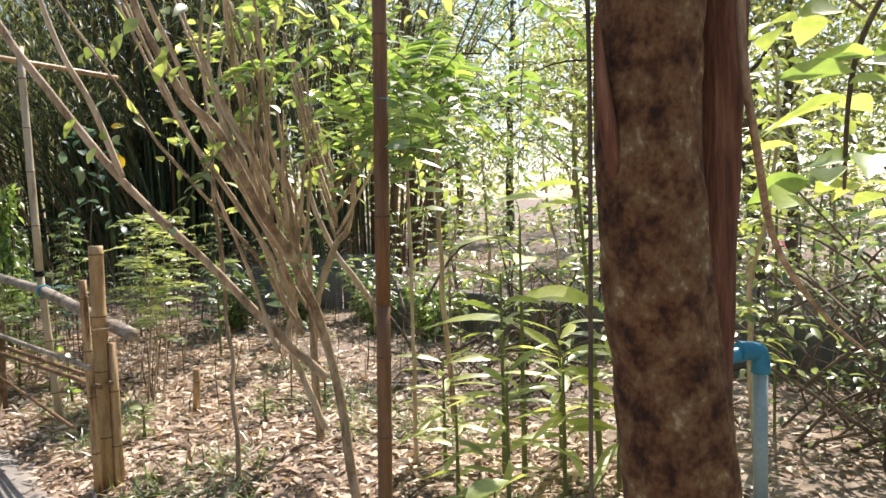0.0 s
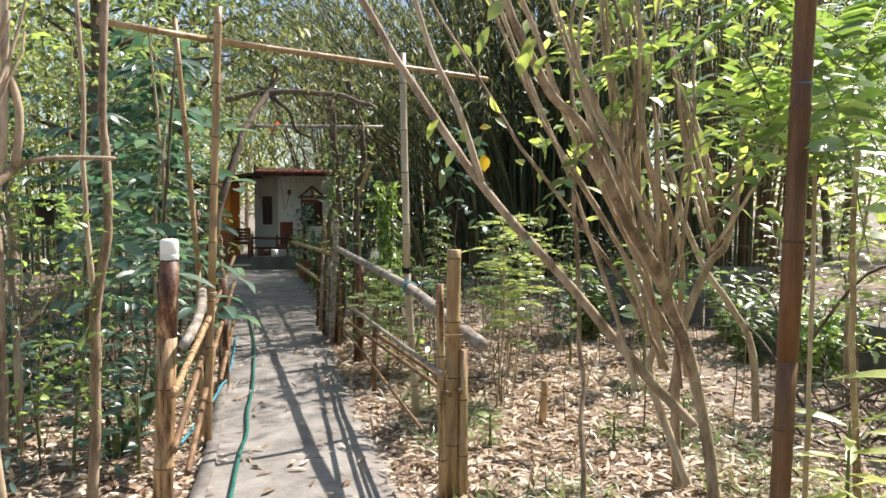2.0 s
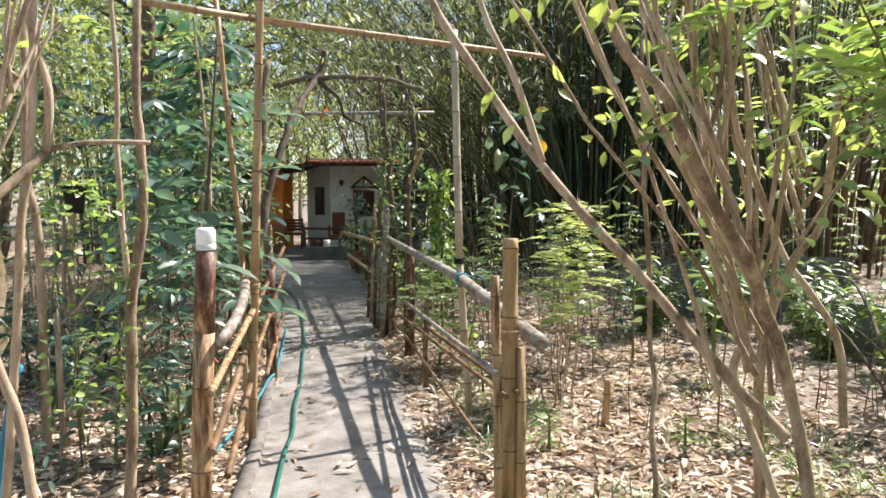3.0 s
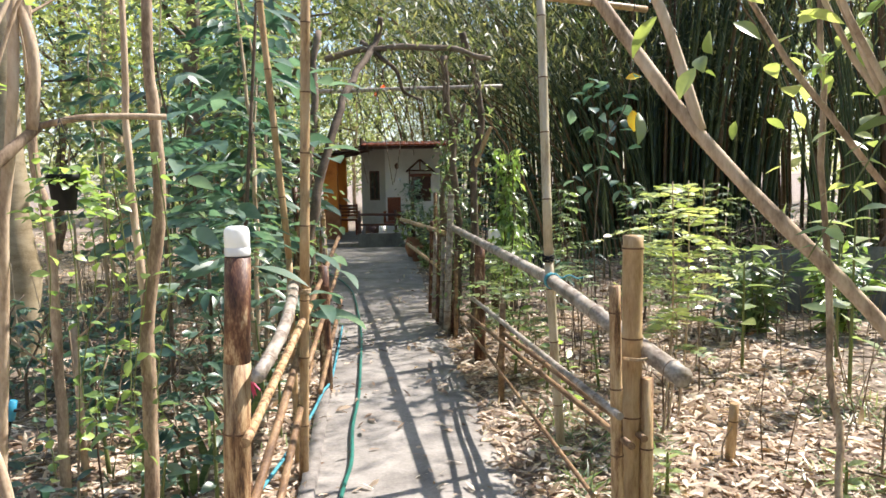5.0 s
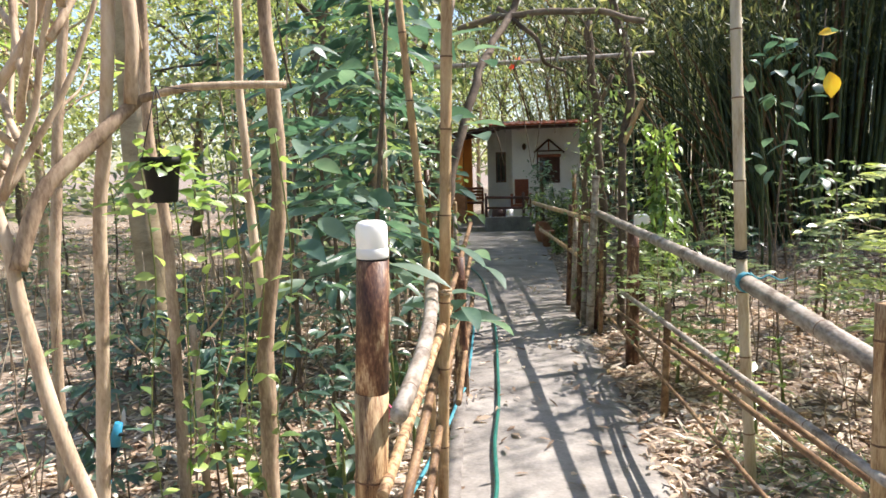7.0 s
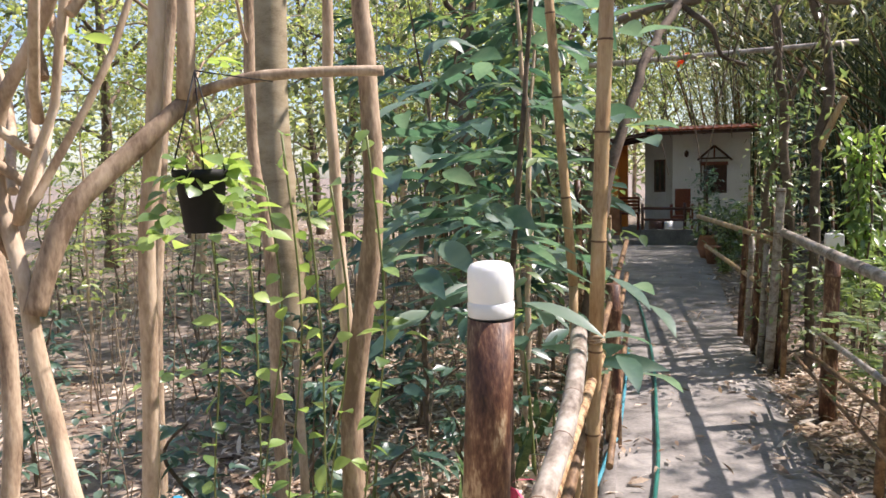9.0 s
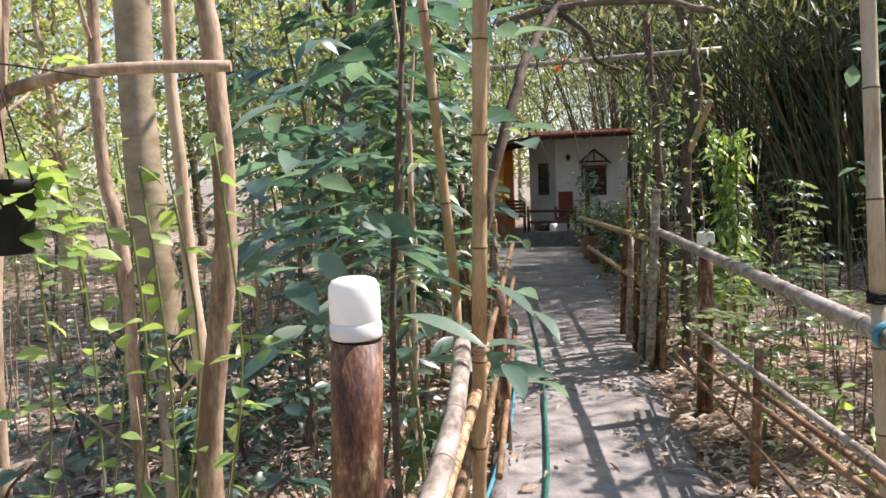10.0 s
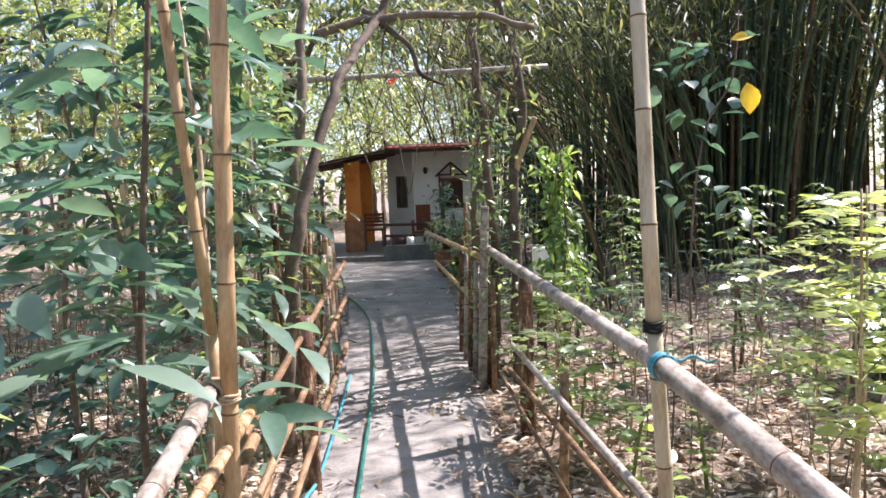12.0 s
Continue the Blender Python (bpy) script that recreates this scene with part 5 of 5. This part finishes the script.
# ---- cottage ----
def cottage():
    h = thing("cottage", "small white cottage with an orange tile roof and porch", "house")
    Y = 21.8
    # front wall in pieces round the window
    slab("wall", (-0.3, Y, 0.1), (0.42, Y + 0.15, 2.62), M_WHITEWALL, h)
    slab("wall", (0.94, Y, 0.1), (1.45, Y + 0.15, 2.62), M_WHITEWALL, h)
    slab("wall", (0.42, Y + 0.003, 0.1), (0.94, Y + 0.15, 1.03), M_WHITEWALL, h)
    slab("wall", (0.42, Y + 0.003, 1.78), (0.94, Y + 0.15, 2.62), M_WHITEWALL, h)
    slab("wall", (-0.3, Y + 0.15, 0.1), (-0.15, Y + 0.75, 2.62), M_WHITEWALL, h)
    # recess and left side: shade comes from the greyer wall colour
    slab("recessed_wall", (-0.98, Y + 0.6, 0.1), (-0.76, Y + 0.75, 2.7), M_SHADEWALL, h, "recessed wall coloured grey for its shade")
    slab("recessed_wall", (-0.48, Y + 0.603, 0.1), (-0.302, Y + 0.75, 2.7), M_SHADEWALL, h)
    slab("recessed_wall", (-0.76, Y + 0.603, 0.1), (-0.48, Y + 0.75, 1.06), M_SHADEWALL, h)
    slab("recessed_wall", (-0.76, Y + 0.603, 1.88), (-0.48, Y + 0.75, 2.7), M_SHADEWALL, h)
    slab("side_wall", (-0.98, Y + 0.75, 0.1), (-0.83, Y + 4.5, 2.7), M_SHADEWALL, h)
    slab("side_wall", (1.3, Y + 0.15, 0.1), (1.45, Y + 4.5, 2.62), M_WHITEWALL, h)
    slab("back_wall", (-0.98, Y + 4.5, 0.1), (1.45, Y + 4.65, 2.7), M_WHITEWALL, h)
    for lo, hi in (((0.42, 1.03), (0.94, 1.78)), ((-0.76, 1.06), (-0.48, 1.88))):
        y = Y if lo[0] > 0 else Y + 0.6
        w = put("window", None, h, "dark wooden shuttered window")
        slab("pane", (lo[0], y + 0.09, lo[1]), (hi[0], y + 0.1, hi[1]), M_GLASS, w, bevel=0)
        mid = (lo[0] + hi[0]) / 2
        for a, b in (((lo[0], lo[1]), (lo[0] + 0.04, hi[1])), ((hi[0] - 0.04, lo[1]), (hi[0], hi[1])), ((lo[0] + 0.04, hi[1] - 0.05), (hi[0] - 0.04, hi[1])), ((lo[0] + 0.04, lo[1]), (hi[0] - 0.04, lo[1] + 0.05)), ((mid - 0.02, lo[1] + 0.05), (mid + 0.02, hi[1] - 0.05))):
            slab("frame", (a[0], y + 0.03, a[1]), (b[0], y + 0.088, b[1]), M_DARKWOOD, w)
    slab("shutter", (0.69, Y - 0.03, 1.06), (0.93, Y + 0.02, 1.76), M_DARKWOOD, h, "dark wooden shutter")
    # gable hood over the window
    g = put("window_hood", None, h, "dark timber gable hood")
    limb("rafter", [(0.27, Y - 0.12, 1.83), (0.65, Y - 0.12, 2.16)], 0.025, 0.025, M_DARKWOOD, g, sides=4)
    limb("rafter", [(1.05, Y - 0.12, 1.81), (0.65, Y - 0.12, 2.16)], 0.025, 0.025, M_DARKWOOD, g, sides=4)
    limb("tie_beam", [(0.33, Y - 0.12, 1.87), (1.0, Y - 0.12, 1.86)], 0.02, 0.02, M_DARKWOOD, g, sides=4)
    limb("king_post", [(0.65, Y - 0.12, 1.87), (0.65, Y - 0.12, 2.13)], 0.02, 0.02, M_REDWOOD, g, sides=4)
    slab("shelf", (0.36, Y - 0.14, 1.7), (0.96, Y - 0.005, 1.78), M_REDWOOD, g)
    limb("bracket", [(0.36, Y - 0.1, 1.85), (0.36, Y - 0.03, 1.1)], 0.02, 0.02, M_DARKWOOD, g, sides=4)
    lathe("wall_lamp", [(0.01, -0.1), (0.05, -0.05), (0.06, 0.02), (0.03, 0.06), (0.01, 0.08)], (0.02, Y - 0.09, 2.0), M_DARKWOOD, h, "small dark wall lamp", sides=10)
    # roof
    slab("fascia", (-0.78, Y - 0.92, 2.42), (1.6, Y - 0.86, 2.5), M_DARKWOOD, h, "dark wooden fascia board")
    for k in range(4):
        slab("rafter", (-0.7 + 0.55 * k, Y - 0.86, 2.44), (-0.63 + 0.55 * k, Y + 0.5, 2.5), M_DARKWOOD, h)
    V, F = [], []
    cols = 56
    for j, (y, z) in enumerate(((Y - 0.98, 2.5), (Y - 0.98, 2.54), (Y + 1.6, 2.74), (Y + 4.8, 2.45))):
        for i in range(cols + 1):
            V.append((-0.86 + 2.5 * i / cols, y, z + 0.009 * math.cos(i * 1.57) * (j > 0)))
    for j in range(3):
        for i in range(cols):
            p = j * (cols + 1) + i
            F.append((p, p + 1, p + cols + 2, p + cols + 1))
    put("roof", mesh_of("roof", V, F, M_TILE, False), h, "corrugated orange clay tile roof")
    slab("roof_edge", (-0.9, Y - 1.0, 2.42), (-0.86, Y + 2.0, 2.72), M_DARKWOOD, h, "dark barge board")
    # porch
    slab("porch_floor", (-3.2, Y - 2.2, -0.03), (0.35, Y + 2.2, 0.1), M_KERB, h, "grey concrete porch floor")
    slab("porch_column", (-1.88, Y - 0.9, 0.86), (-1.52, Y - 0.55, 2.3), M_ORANGE, h, "orange painted column")
    slab("column_base", (-1.93, Y - 0.95, 0.1), (-1.47, Y - 0.5, 0.86), M_TERRA, h, "brown stone column base")
    slab("porch_column", (-1.8, Y + 1.7, 0.1), (-1.5, Y + 2.0, 2.5), M_ORANGE, h)
    for k in range(3):
        limb("porch_rafter", [(-2.75, Y - 1.0 + 0.9 * k, 2.1), (-0.7, Y - 1.0 + 0.9 * k, 2.42)], 0.035, 0.035, M_DARKWOOD, h, sides=4)
    V = [(-2.8, Y - 1.2, 2.14), (-0.87, Y - 1.2, 2.45), (-0.87, Y + 2.2, 2.45), (-2.8, Y + 2.2, 2.14), (-2.8, Y - 1.2, 2.19), (-0.87, Y - 1.2, 2.5), (-0.87, Y + 2.2, 2.5), (-2.8, Y + 2.2, 2.19)]
    put("porch_roof", mesh_of("porch_roof", V, [(3, 2, 1, 0), (4, 5, 6, 7), (0, 1, 5, 4), (1, 2, 6, 5), (2, 3, 7, 6), (3, 0, 4, 7)], M_DARKWOOD, False), h, "dark lean-to porch roof")
    # porch railing
    r = thing("porch_railing", "low dark wooden railing in front of the porch", "railing")
    slab("plinth", (-0.92, 19.55, -0.03), (0.2, 19.7, 0.33), M_CONC, r, "low grey plinth")
    limb("rail", [(-0.9, 19.6, 0.8), (0.32, 19.6, 0.77)], 0.032, 0.03, M_DARKWOOD, r)
    limb("rail", [(-0.9, 19.6, 0.55), (0.32, 19.6, 0.53)], 0.03, 0.028, M_DARKWOOD, r)
    for x in (-0.88, 0.0, 0.3):
        limb("post", [(x, 19.6, 0.0), (x, 19.6, 0.9)], 0.035, 0.032, M_DARKWOOD, r)
    c = thing("armchair", "dark red wooden armchair on the porch", "chair")
    slab("seat", (-0.28, 20.55, 0.5), (0.17, 21.0, 0.56), M_REDWOOD, c)
    slab("backrest", (-0.23, 21.0, 0.56), (0.12, 21.06, 1.17), M_REDWOOD, c)
    for x in (-0.3, 0.16):
        slab("armrest", (x - 0.03, 20.5, 0.78), (x + 0.04, 21.05, 0.82), M_REDWOOD, c)
        for y in (20.55, 21.0):
            slab("leg", (x - 0.025, y, 0.1), (x + 0.025, y + 0.05, 0.78), M_REDWOOD, c)
    b = thing("bench", "red-brown slatted wooden bench on the porch", "bench")
    slab("seat", (-1.68, 22.3, 0.5), (-1.12, 22.75, 0.55), M_REDWOOD, b)
    for k in range(4):
        slab("back_slat", (-1.66, 22.75, 0.6 + 0.09 * k), (-1.14, 22.78, 0.67 + 0.09 * k), M_REDWOOD, b)
    for x in (-1.66, -1.18):
        slab("leg", (x, 22.32, 0.1), (x + 0.05, 22.37, 0.5), M_REDWOOD, b)
        slab("leg", (x, 22.72, 0.1), (x + 0.05, 22.81, 0.96), M_REDWOOD, b)
    for x, y, rr, m, lab in ((-0.6, 20.2, 0.19, M_DARKWOOD, "dark barrel-shaped pot on the porch"), (-0.34, 20.1, 0.1, M_WHITEPL, "pale round pot on the porch"),):
        tagged(lathe("plant_pot", [(0.01, 0), (rr * 0.8, 0), (rr, 0.2), (rr * 0.9, 0.38), (rr * 0.75, 0.38), (0.01, 0.3)], (x, y, 0.1), m), lab, "pot")
    p = thing("planted_urn", "brown urn with a leafy plant beside the path", "plant pot")
    lathe("urn", [(0.01, 0), (0.12, 0), (0.19, 0.2), (0.16, 0.38), (0.18, 0.42), (0.15, 0.42), (0.01, 0.36)], (0.42, 17.4, -0.03), M_TERRA, p)
    P = np.stack([rng.normal(0.5, 0.22, 160), rng.normal(17.5, 0.2, 160), rng.uniform(0.3, 1.0, 160)], 1)
    leaves("foliage", P, sphere_dirs(160, 0.6), 0.16, 0.05, M_LEAF_M, "broad", parent=p)
    s = thing("climbing_shrub", "dark climber covering a post before the cottage", "shrub")
    limb("stem", [(0.42, 19.2, -0.03), (0.42, 19.2, 1.6)], 0.06, 0.04, M_TWIG, s)
    P = np.stack([rng.normal(0.42, 0.13, 420), rng.normal(19.2, 0.12, 420), rng.uniform(0.1, 1.6, 420)], 1)
    leaves("foliage", P, sphere_dirs(420, 0.6), 0.11, 0.05, M_LEAF_D, "broad", parent=s)


cottage()


# ---- low walls and far pieces ----
def wall_strip(name, pts, hgt, thick, m, label, cat):
    V, F = [], []
    for i, (x, y) in enumerate(pts):
        a, b = Vector(pts[max(i - 1, 0)]), Vector(pts[min(i + 1, len(pts) - 1)])
        d = (b - a).normalized()
        nx, ny = -d.y * thick / 2, d.x * thick / 2
        V += [(x - nx, y - ny, -0.1), (x - nx, y - ny, hgt), (x + nx, y + ny, hgt), (x + nx, y + ny, -0.1)]
    for j in range(len(pts) - 1):
        for i in range(3):
            F.append((j * 4 + i, j * 4 + i + 1, j * 4 + i + 5, j * 4 + i + 4))
    e = 4 * (len(pts) - 1)
    F += [(3, 2, 1, 0), (e, e + 1, e + 2, e + 3)]
    tagged(put(name, mesh_of(name, V, F, m, False)), label, cat)


wall_strip("concrete_wall", [(7.4, 0.6), (6.6, 2.2), (6.0, 3.6), (5.6, 5.2), (5.6, 6.6), (5.2, 7.8)], 0.55, 0.15, M_CONC, "low stained grey concrete wall", "wall")
sheet = thing("corrugated_fence", "grey corrugated metal sheet fence among plants", "fence")
for q in range(3):
    V, F = [], []
    for i in range(49):
        u = i / 48
        x, y = 3.9 + 0.82 * q + 0.8 * u, 9.6 - 0.2 * q - 0.2 * u + 0.012 * math.cos(i * 1.05)
        V += [(x, y, -0.05), (x, y, 0.8 + 0.03 * q), (x, y + 0.004, 0.8 + 0.03 * q), (x, y + 0.004, -0.05)]
    for i in range(48):
        for k in range(4):
            F.append((i * 4 + k, i * 4 + (k + 1) % 4, i * 4 + 4 + (k + 1) % 4, i * 4 + 4 + k))
    put("sheet", mesh_of("sheet", V, F, M_METAL, False), sheet)
bk = thing("white_container", "white plastic container behind the fence", "container")
slab("body", (1.3, 10.6, 0.72), (1.46, 10.72, 1.0), M_WHITEPL, bk, bevel=0.03)
limb("support", [(1.38, 10.7, -0.05), (1.38, 10.7, 0.62)], 0.05, 0.05, M_TWIG, bk)


# ---- stakes, creepers and planting beside the path ----
def stake_row(name, label, spots, seed):
    """Uneven upright stakes, each with a creeper winding up some of them."""
    random.seed(seed)
    t = thing(name, label, "fence")
    for k, (x, y, h) in enumerate(spots):
        lean = random.uniform(-0.05, 0.05)
        if k % 3 == 2:
            limb("stake", [(x, y, -0.05), (x + lean, y, h * 0.5), (x + 2 * lean, y, h)], random.uniform(0.022, 0.034), 0.016, M_TWIG, t, sides=8, wobble=0.025, seed=k)
        else:
            culm("stake", (x, y, -0.05), (x + 2 * lean, y, h), random.uniform(0.016, 0.028), (M_RAIL, M_DARKPOST, M_GREYBAM)[k % 3 if k % 2 else 0], t, step=0.28, sides=8)
        if k % 2:
            pts = [(x + 0.035 * math.cos(q * 1.3), y + 0.035 * math.sin(q * 1.3), 0.05 + h * q / 9) for q in range(10)]
            limb("creeper", pts, 0.005, 0.003, M_TWIG, t, sides=5, per=4, wobble=0.02, seed=k)
            line = np.array([tuple(p) for p in curve_points(pts, 5)])
            leaves("foliage", line + rng.normal(0, 0.03, line.shape), sphere_dirs(len(line), 0.6), rng.uniform(0.04, 0.09, len(line)), 0.03, M_LEAF_M, "broad", parent=t)


random.seed(31)
stake_row("stake_fence", "uneven row of weathered brown stakes overgrown with creeper", [(xl(8.0 + 0.2 * k) - 0.2 - 0.12 * random.random(), 8.0 + 0.2 * k, random.uniform(0.9, 1.9)) for k in range(20)], 32)
stake_row("stake_fence", "cluster of dark upright stakes beside the path", [(xr(9.2 + 0.17 * k) + 0.05 + 0.1 * random.random(), 9.2 + 0.17 * k, random.uniform(0.7, 1.5)) for k in range(12)], 33)


def creeper_column(x, y, z0, z1, spread, n, leaf, m, label):
    t = thing("creeper", label, "climber")
    for k in range(4):
        a = k * 1.6
        limb("stem", [(x + 0.05 * math.cos(a), y + 0.05 * math.sin(a), -0.04), (x + 0.07 * math.cos(a + 1), y + 0.06 * math.sin(a), (z0 + z1) / 2), (x + 0.04 * math.cos(a + 2), y, z1)], 0.011, 0.005, M_TWIG, t, sides=6, wobble=0.04, seed=k)
    z = rng.uniform(z0, z1, n)
    wide = spread * (0.6 + 0.4 * np.sin(z * 5.0 + x * 3))
    P = np.stack([x + rng.normal(0, 1, n) * wide, y + rng.normal(0, 1, n) * wide * 0.7, z], 1)
    leaves("foliage", P, sphere_dirs(n, 0.5) + np.array((0, 0, -0.6)), leaf * rng.uniform(0.6, 1.25, n), leaf * 0.4, m, "broad", curl=0.35, parent=t)


creeper_column(1.42, 9.75, 0.5, 1.95, 0.13, 520, 0.1, M_LEAF_P, "pale green creeper hanging over a leaning stem")
creeper_column(1.62, 10.3, 0.3, 1.4, 0.2, 420, 0.1, M_LEAF_M, "leafy creeper mound behind the fence")
creeper_column(0.8, 10.6, 0.2, 2.6, 0.1, 480, 0.08, M_LEAF_M, "dark creeper climbing the arch")


def bush(x, y, h, w, n, leaf, m, label):
    """A low bush: forking stems with leaves along each."""
    t = thing("bush", label, "bush", group="low bushes")
    P, D = [], []
    for k in range(max(9, n // 26)):
        a = k * 2.4
        q = w * (0.25 + 0.75 * ((k * 5) % 9) / 9)
        top = Vector((x + q * math.cos(a), y + q * math.sin(a), h * (0.55 + 0.45 * ((k * 7) % 10) / 10)))
        pts = [(x + 0.1 * q * math.cos(a), y + 0.1 * q * math.sin(a), -0.05), Vector((x, y, 0)).lerp(top, 0.5) + Vector((0, 0, 0.06)), top]
        limb("stem", pts, 0.01, 0.004, M_GSTEM, t, sides=5, per=4)
        for p in curve_points(pts, 13)[5:]:
            P.append(tuple(p)); D.append((math.cos(a + random.uniform(-1.6, 1.6)), math.sin(a + random.uniform(-1.6, 1.6)), random.uniform(-0.3, 0.6)))
    P = np.array(P)
    leaves("foliage", P, np.array(D), leaf * rng.uniform(0.6, 1.3, len(P)), leaf * 0.33, m, "broad", curl=0.35, parent=t)


for x, y, h, w, n, lf, m in ((0.75, 16.4, 0.55, 0.35, 300, 0.13, M_LEAF_M), (0.95, 17.6, 0.9, 0.45, 420, 0.14, M_LEAF_M), (0.8, 18.7, 1.15, 0.4, 420, 0.13, M_LEAF_D), (1.25, 18.9, 1.0, 0.45, 420, 0.14, M_LEAF_P), (0.62, 15.2, 0.4, 0.28, 260, 0.1, M_LEAF_M), (1.5, 16.8, 1.1, 0.5, 420, 0.15, M_LEAF_D), (1.05, 14.2, 0.5, 0.35, 300, 0.1, M_LEAF_M)):
    bush(x, y, h, w, n, lf, m, "low green bush planted before the cottage")
for x, y, h, w, n, lf, m in ((3.7, 8.7, 1.0, 0.45, 420, 0.16, M_LEAF_M), (4.5, 8.6, 1.1, 0.5, 420, 0.16, M_LEAF_P), (5.3, 8.2, 1.0, 0.5, 420, 0.15, M_LEAF_M), (5.0, 6.4, 0.9, 0.45, 420, 0.14, M_LEAF_P), (4.9, 7.3, 0.8, 0.4, 380, 0.14, M_LEAF_M)):
    bush(x, y, h, w, n, lf, m, "leafy green bush before the grey sheet fence")
tagged(lathe("plant_pot", [(0.01, 0), (0.11, 0), (0.15, 0.24), (0.165, 0.26), (0.165, 0.3), (0.14, 0.3), (0.01, 0.26)], (0.5, 16.6, -0.03), M_TERRA), "terracotta pot standing among the bushes", "pot")
tagged(lathe("plant_pot", [(0.01, 0), (0.07, 0), (0.075, 0.5), (0.11, 0.56), (0.1, 0.66), (0.05, 0.7), (0.01, 0.7)], (0.62, 18.1, -0.03), M_CONC), "pale stone urn on a slim foot among bushes", "pot")


# ---- brush tangle by the low wall ----
def brush(cx, cy, w, d, h, n, seed, label):
    random.seed(seed)
    t = thing("brushwood", label, "brushwood")
    V, F = [], []
    for k in range(n):
        x, y, z = cx + random.uniform(-w, w), cy + random.uniform(-d, d), random.uniform(0, h)
        a, ln, up = random.uniform(0, 6.283), random.uniform(0.4, 1.3), random.uniform(-0.25, 0.5)
        e = Vector((x + ln * math.cos(a), y + ln * math.sin(a), max(z + up, 0.03)))
        b = Vector((x, y, z * random.random()))
        m = (b + e) / 2 + Vector((random.gauss(0, 0.08), random.gauss(0, 0.08), 0.1 + random.gauss(0, 0.06)))
        r = random.uniform(0.004, 0.016)
        rings(V, F, curve_points([b, m, e], 5), [r * (1 - 0.06 * i) for i in range(11)], 6)
    ob = put("twig_heap", mesh_of("twig_heap", V, F, M_TWIG), t)
    ob["kind"] = "stuff"
    P = np.stack([rng.uniform(cx - w, cx + w, n * 4), rng.uniform(cy - d, cy + d, n * 4), rng.uniform(0.05, h * 1.2, n * 4)], 1)
    leaves("foliage", P, sphere_dirs(len(P), 0.6), rng.uniform(0.05, 0.1, len(P)), 0.04, M_LEAF_M, "broad", parent=t)


brush(5.2, 1.6, 1.0, 1.0, 1.25, 130, 51, "tangle of bare brown branches before the low wall")
brush(4.6, 4.4, 0.9, 0.8, 1.0, 90, 52, "tangled brown brushwood under the young trees")
brush(5.6, 11.6, 1.4, 0.7, 1.0, 110, 53, "heap of dry brushwood at the foot of the bamboo")


# ---- dry weed stems and seedlings on the forest floor ----
V, F = [], []
random.seed(41)
made = 0
while made < 620:
    p, q = random.choice(((random.uniform(-4.5, -0.6), random.uniform(4.8, 12)), (random.uniform(1.3, 5.5), random.uniform(5.0, 12.5)), (random.uniform(-9, -3), random.uniform(6, 14))))
    if xl(q) - 0.35 < p < xr(q) + 0.35:
        continue
    made += 1
    h, z = random.uniform(0.2, 1.0), ground_z(p, q)
    lx, ly = random.gauss(0, 0.13) * h, random.gauss(0, 0.13) * h
    r = random.uniform(0.003, 0.008)
    line = curve_points([(p, q, z - 0.02), (p + lx * 0.4 + random.gauss(0, 0.02), q + ly * 0.4, z + h * 0.5), (p + lx, q + ly, z + h)], 4)
    rings(V, F, line, [r * (1 - 0.6 * i / 8) for i in range(9)], 5)
tagged(put("dry_weeds", mesh_of("dry_weeds", V, F, M_DEADSTEM)), "thin dry weed stems standing in the litter", "weeds", kind="stuff")
n = 4200
px = np.concatenate([rng.uniform(-4.2, -0.7, n // 2), rng.uniform(-9, -3.5, n // 2)])
py = np.concatenate([rng.uniform(4.6, 10, n // 2), rng.uniform(5, 13, n // 2)])
ok = np.array([noise.noise(Vector((a * 1.7, b * 1.7, 3))) > 0.02 and not (xl(b) - 0.3 < a < xr(b) + 0.2) for a, b in zip(px, py)])
px, py = px[ok], py[ok]
pz = np.array([ground_z(a, b) for a, b in zip(px, py)]) + rng.uniform(0.03, 0.3, len(px))
tagged(leaves("seedlings", np.stack([px, py, pz], 1), sphere_dirs(len(px), 0.4), rng.uniform(0.05, 0.12, len(px)), rng.uniform(0.025, 0.05, len(px)), M_LEAF_D, "broad", curl=0.35), "low green seedlings on the forest floor", "seedlings", kind="stuff")


# ---- small plants at the foot of the left fence ----
for k, (x, y, h) in enumerate(((-0.62, 5.15, 0.5), (-0.85, 5.0, 0.4), (-1.05, 5.35, 0.62), (-0.52, 6.3, 0.55), (-0.7, 6.75, 0.7), (-1.35, 5.7, 0.5), (-0.55, 7.2, 0.6), (-1.7, 6.1, 0.55))):
    broad_plant("low_plant", x, y, h, 9, 0.13, 0.052, M_LEAF_D, "low dark green plant growing in dry litter", "plant", 0.06 * math.sin(k), 0.3, "low dark plants")
for k, (x, y, h) in enumerate(((1.32, 7.0, 0.5), (1.18, 7.6, 0.55), (1.42, 6.55, 0.4), (1.28, 8.4, 0.6), (1.75, 7.1, 0.45))):
    broad_plant("low_plant", x, y, h, 13, 0.1, 0.05, M_LEAF_P, "low bright green plant leaning on the fence rails", "plant", 0.08 * math.cos(k), 0.25, "low bright plants")
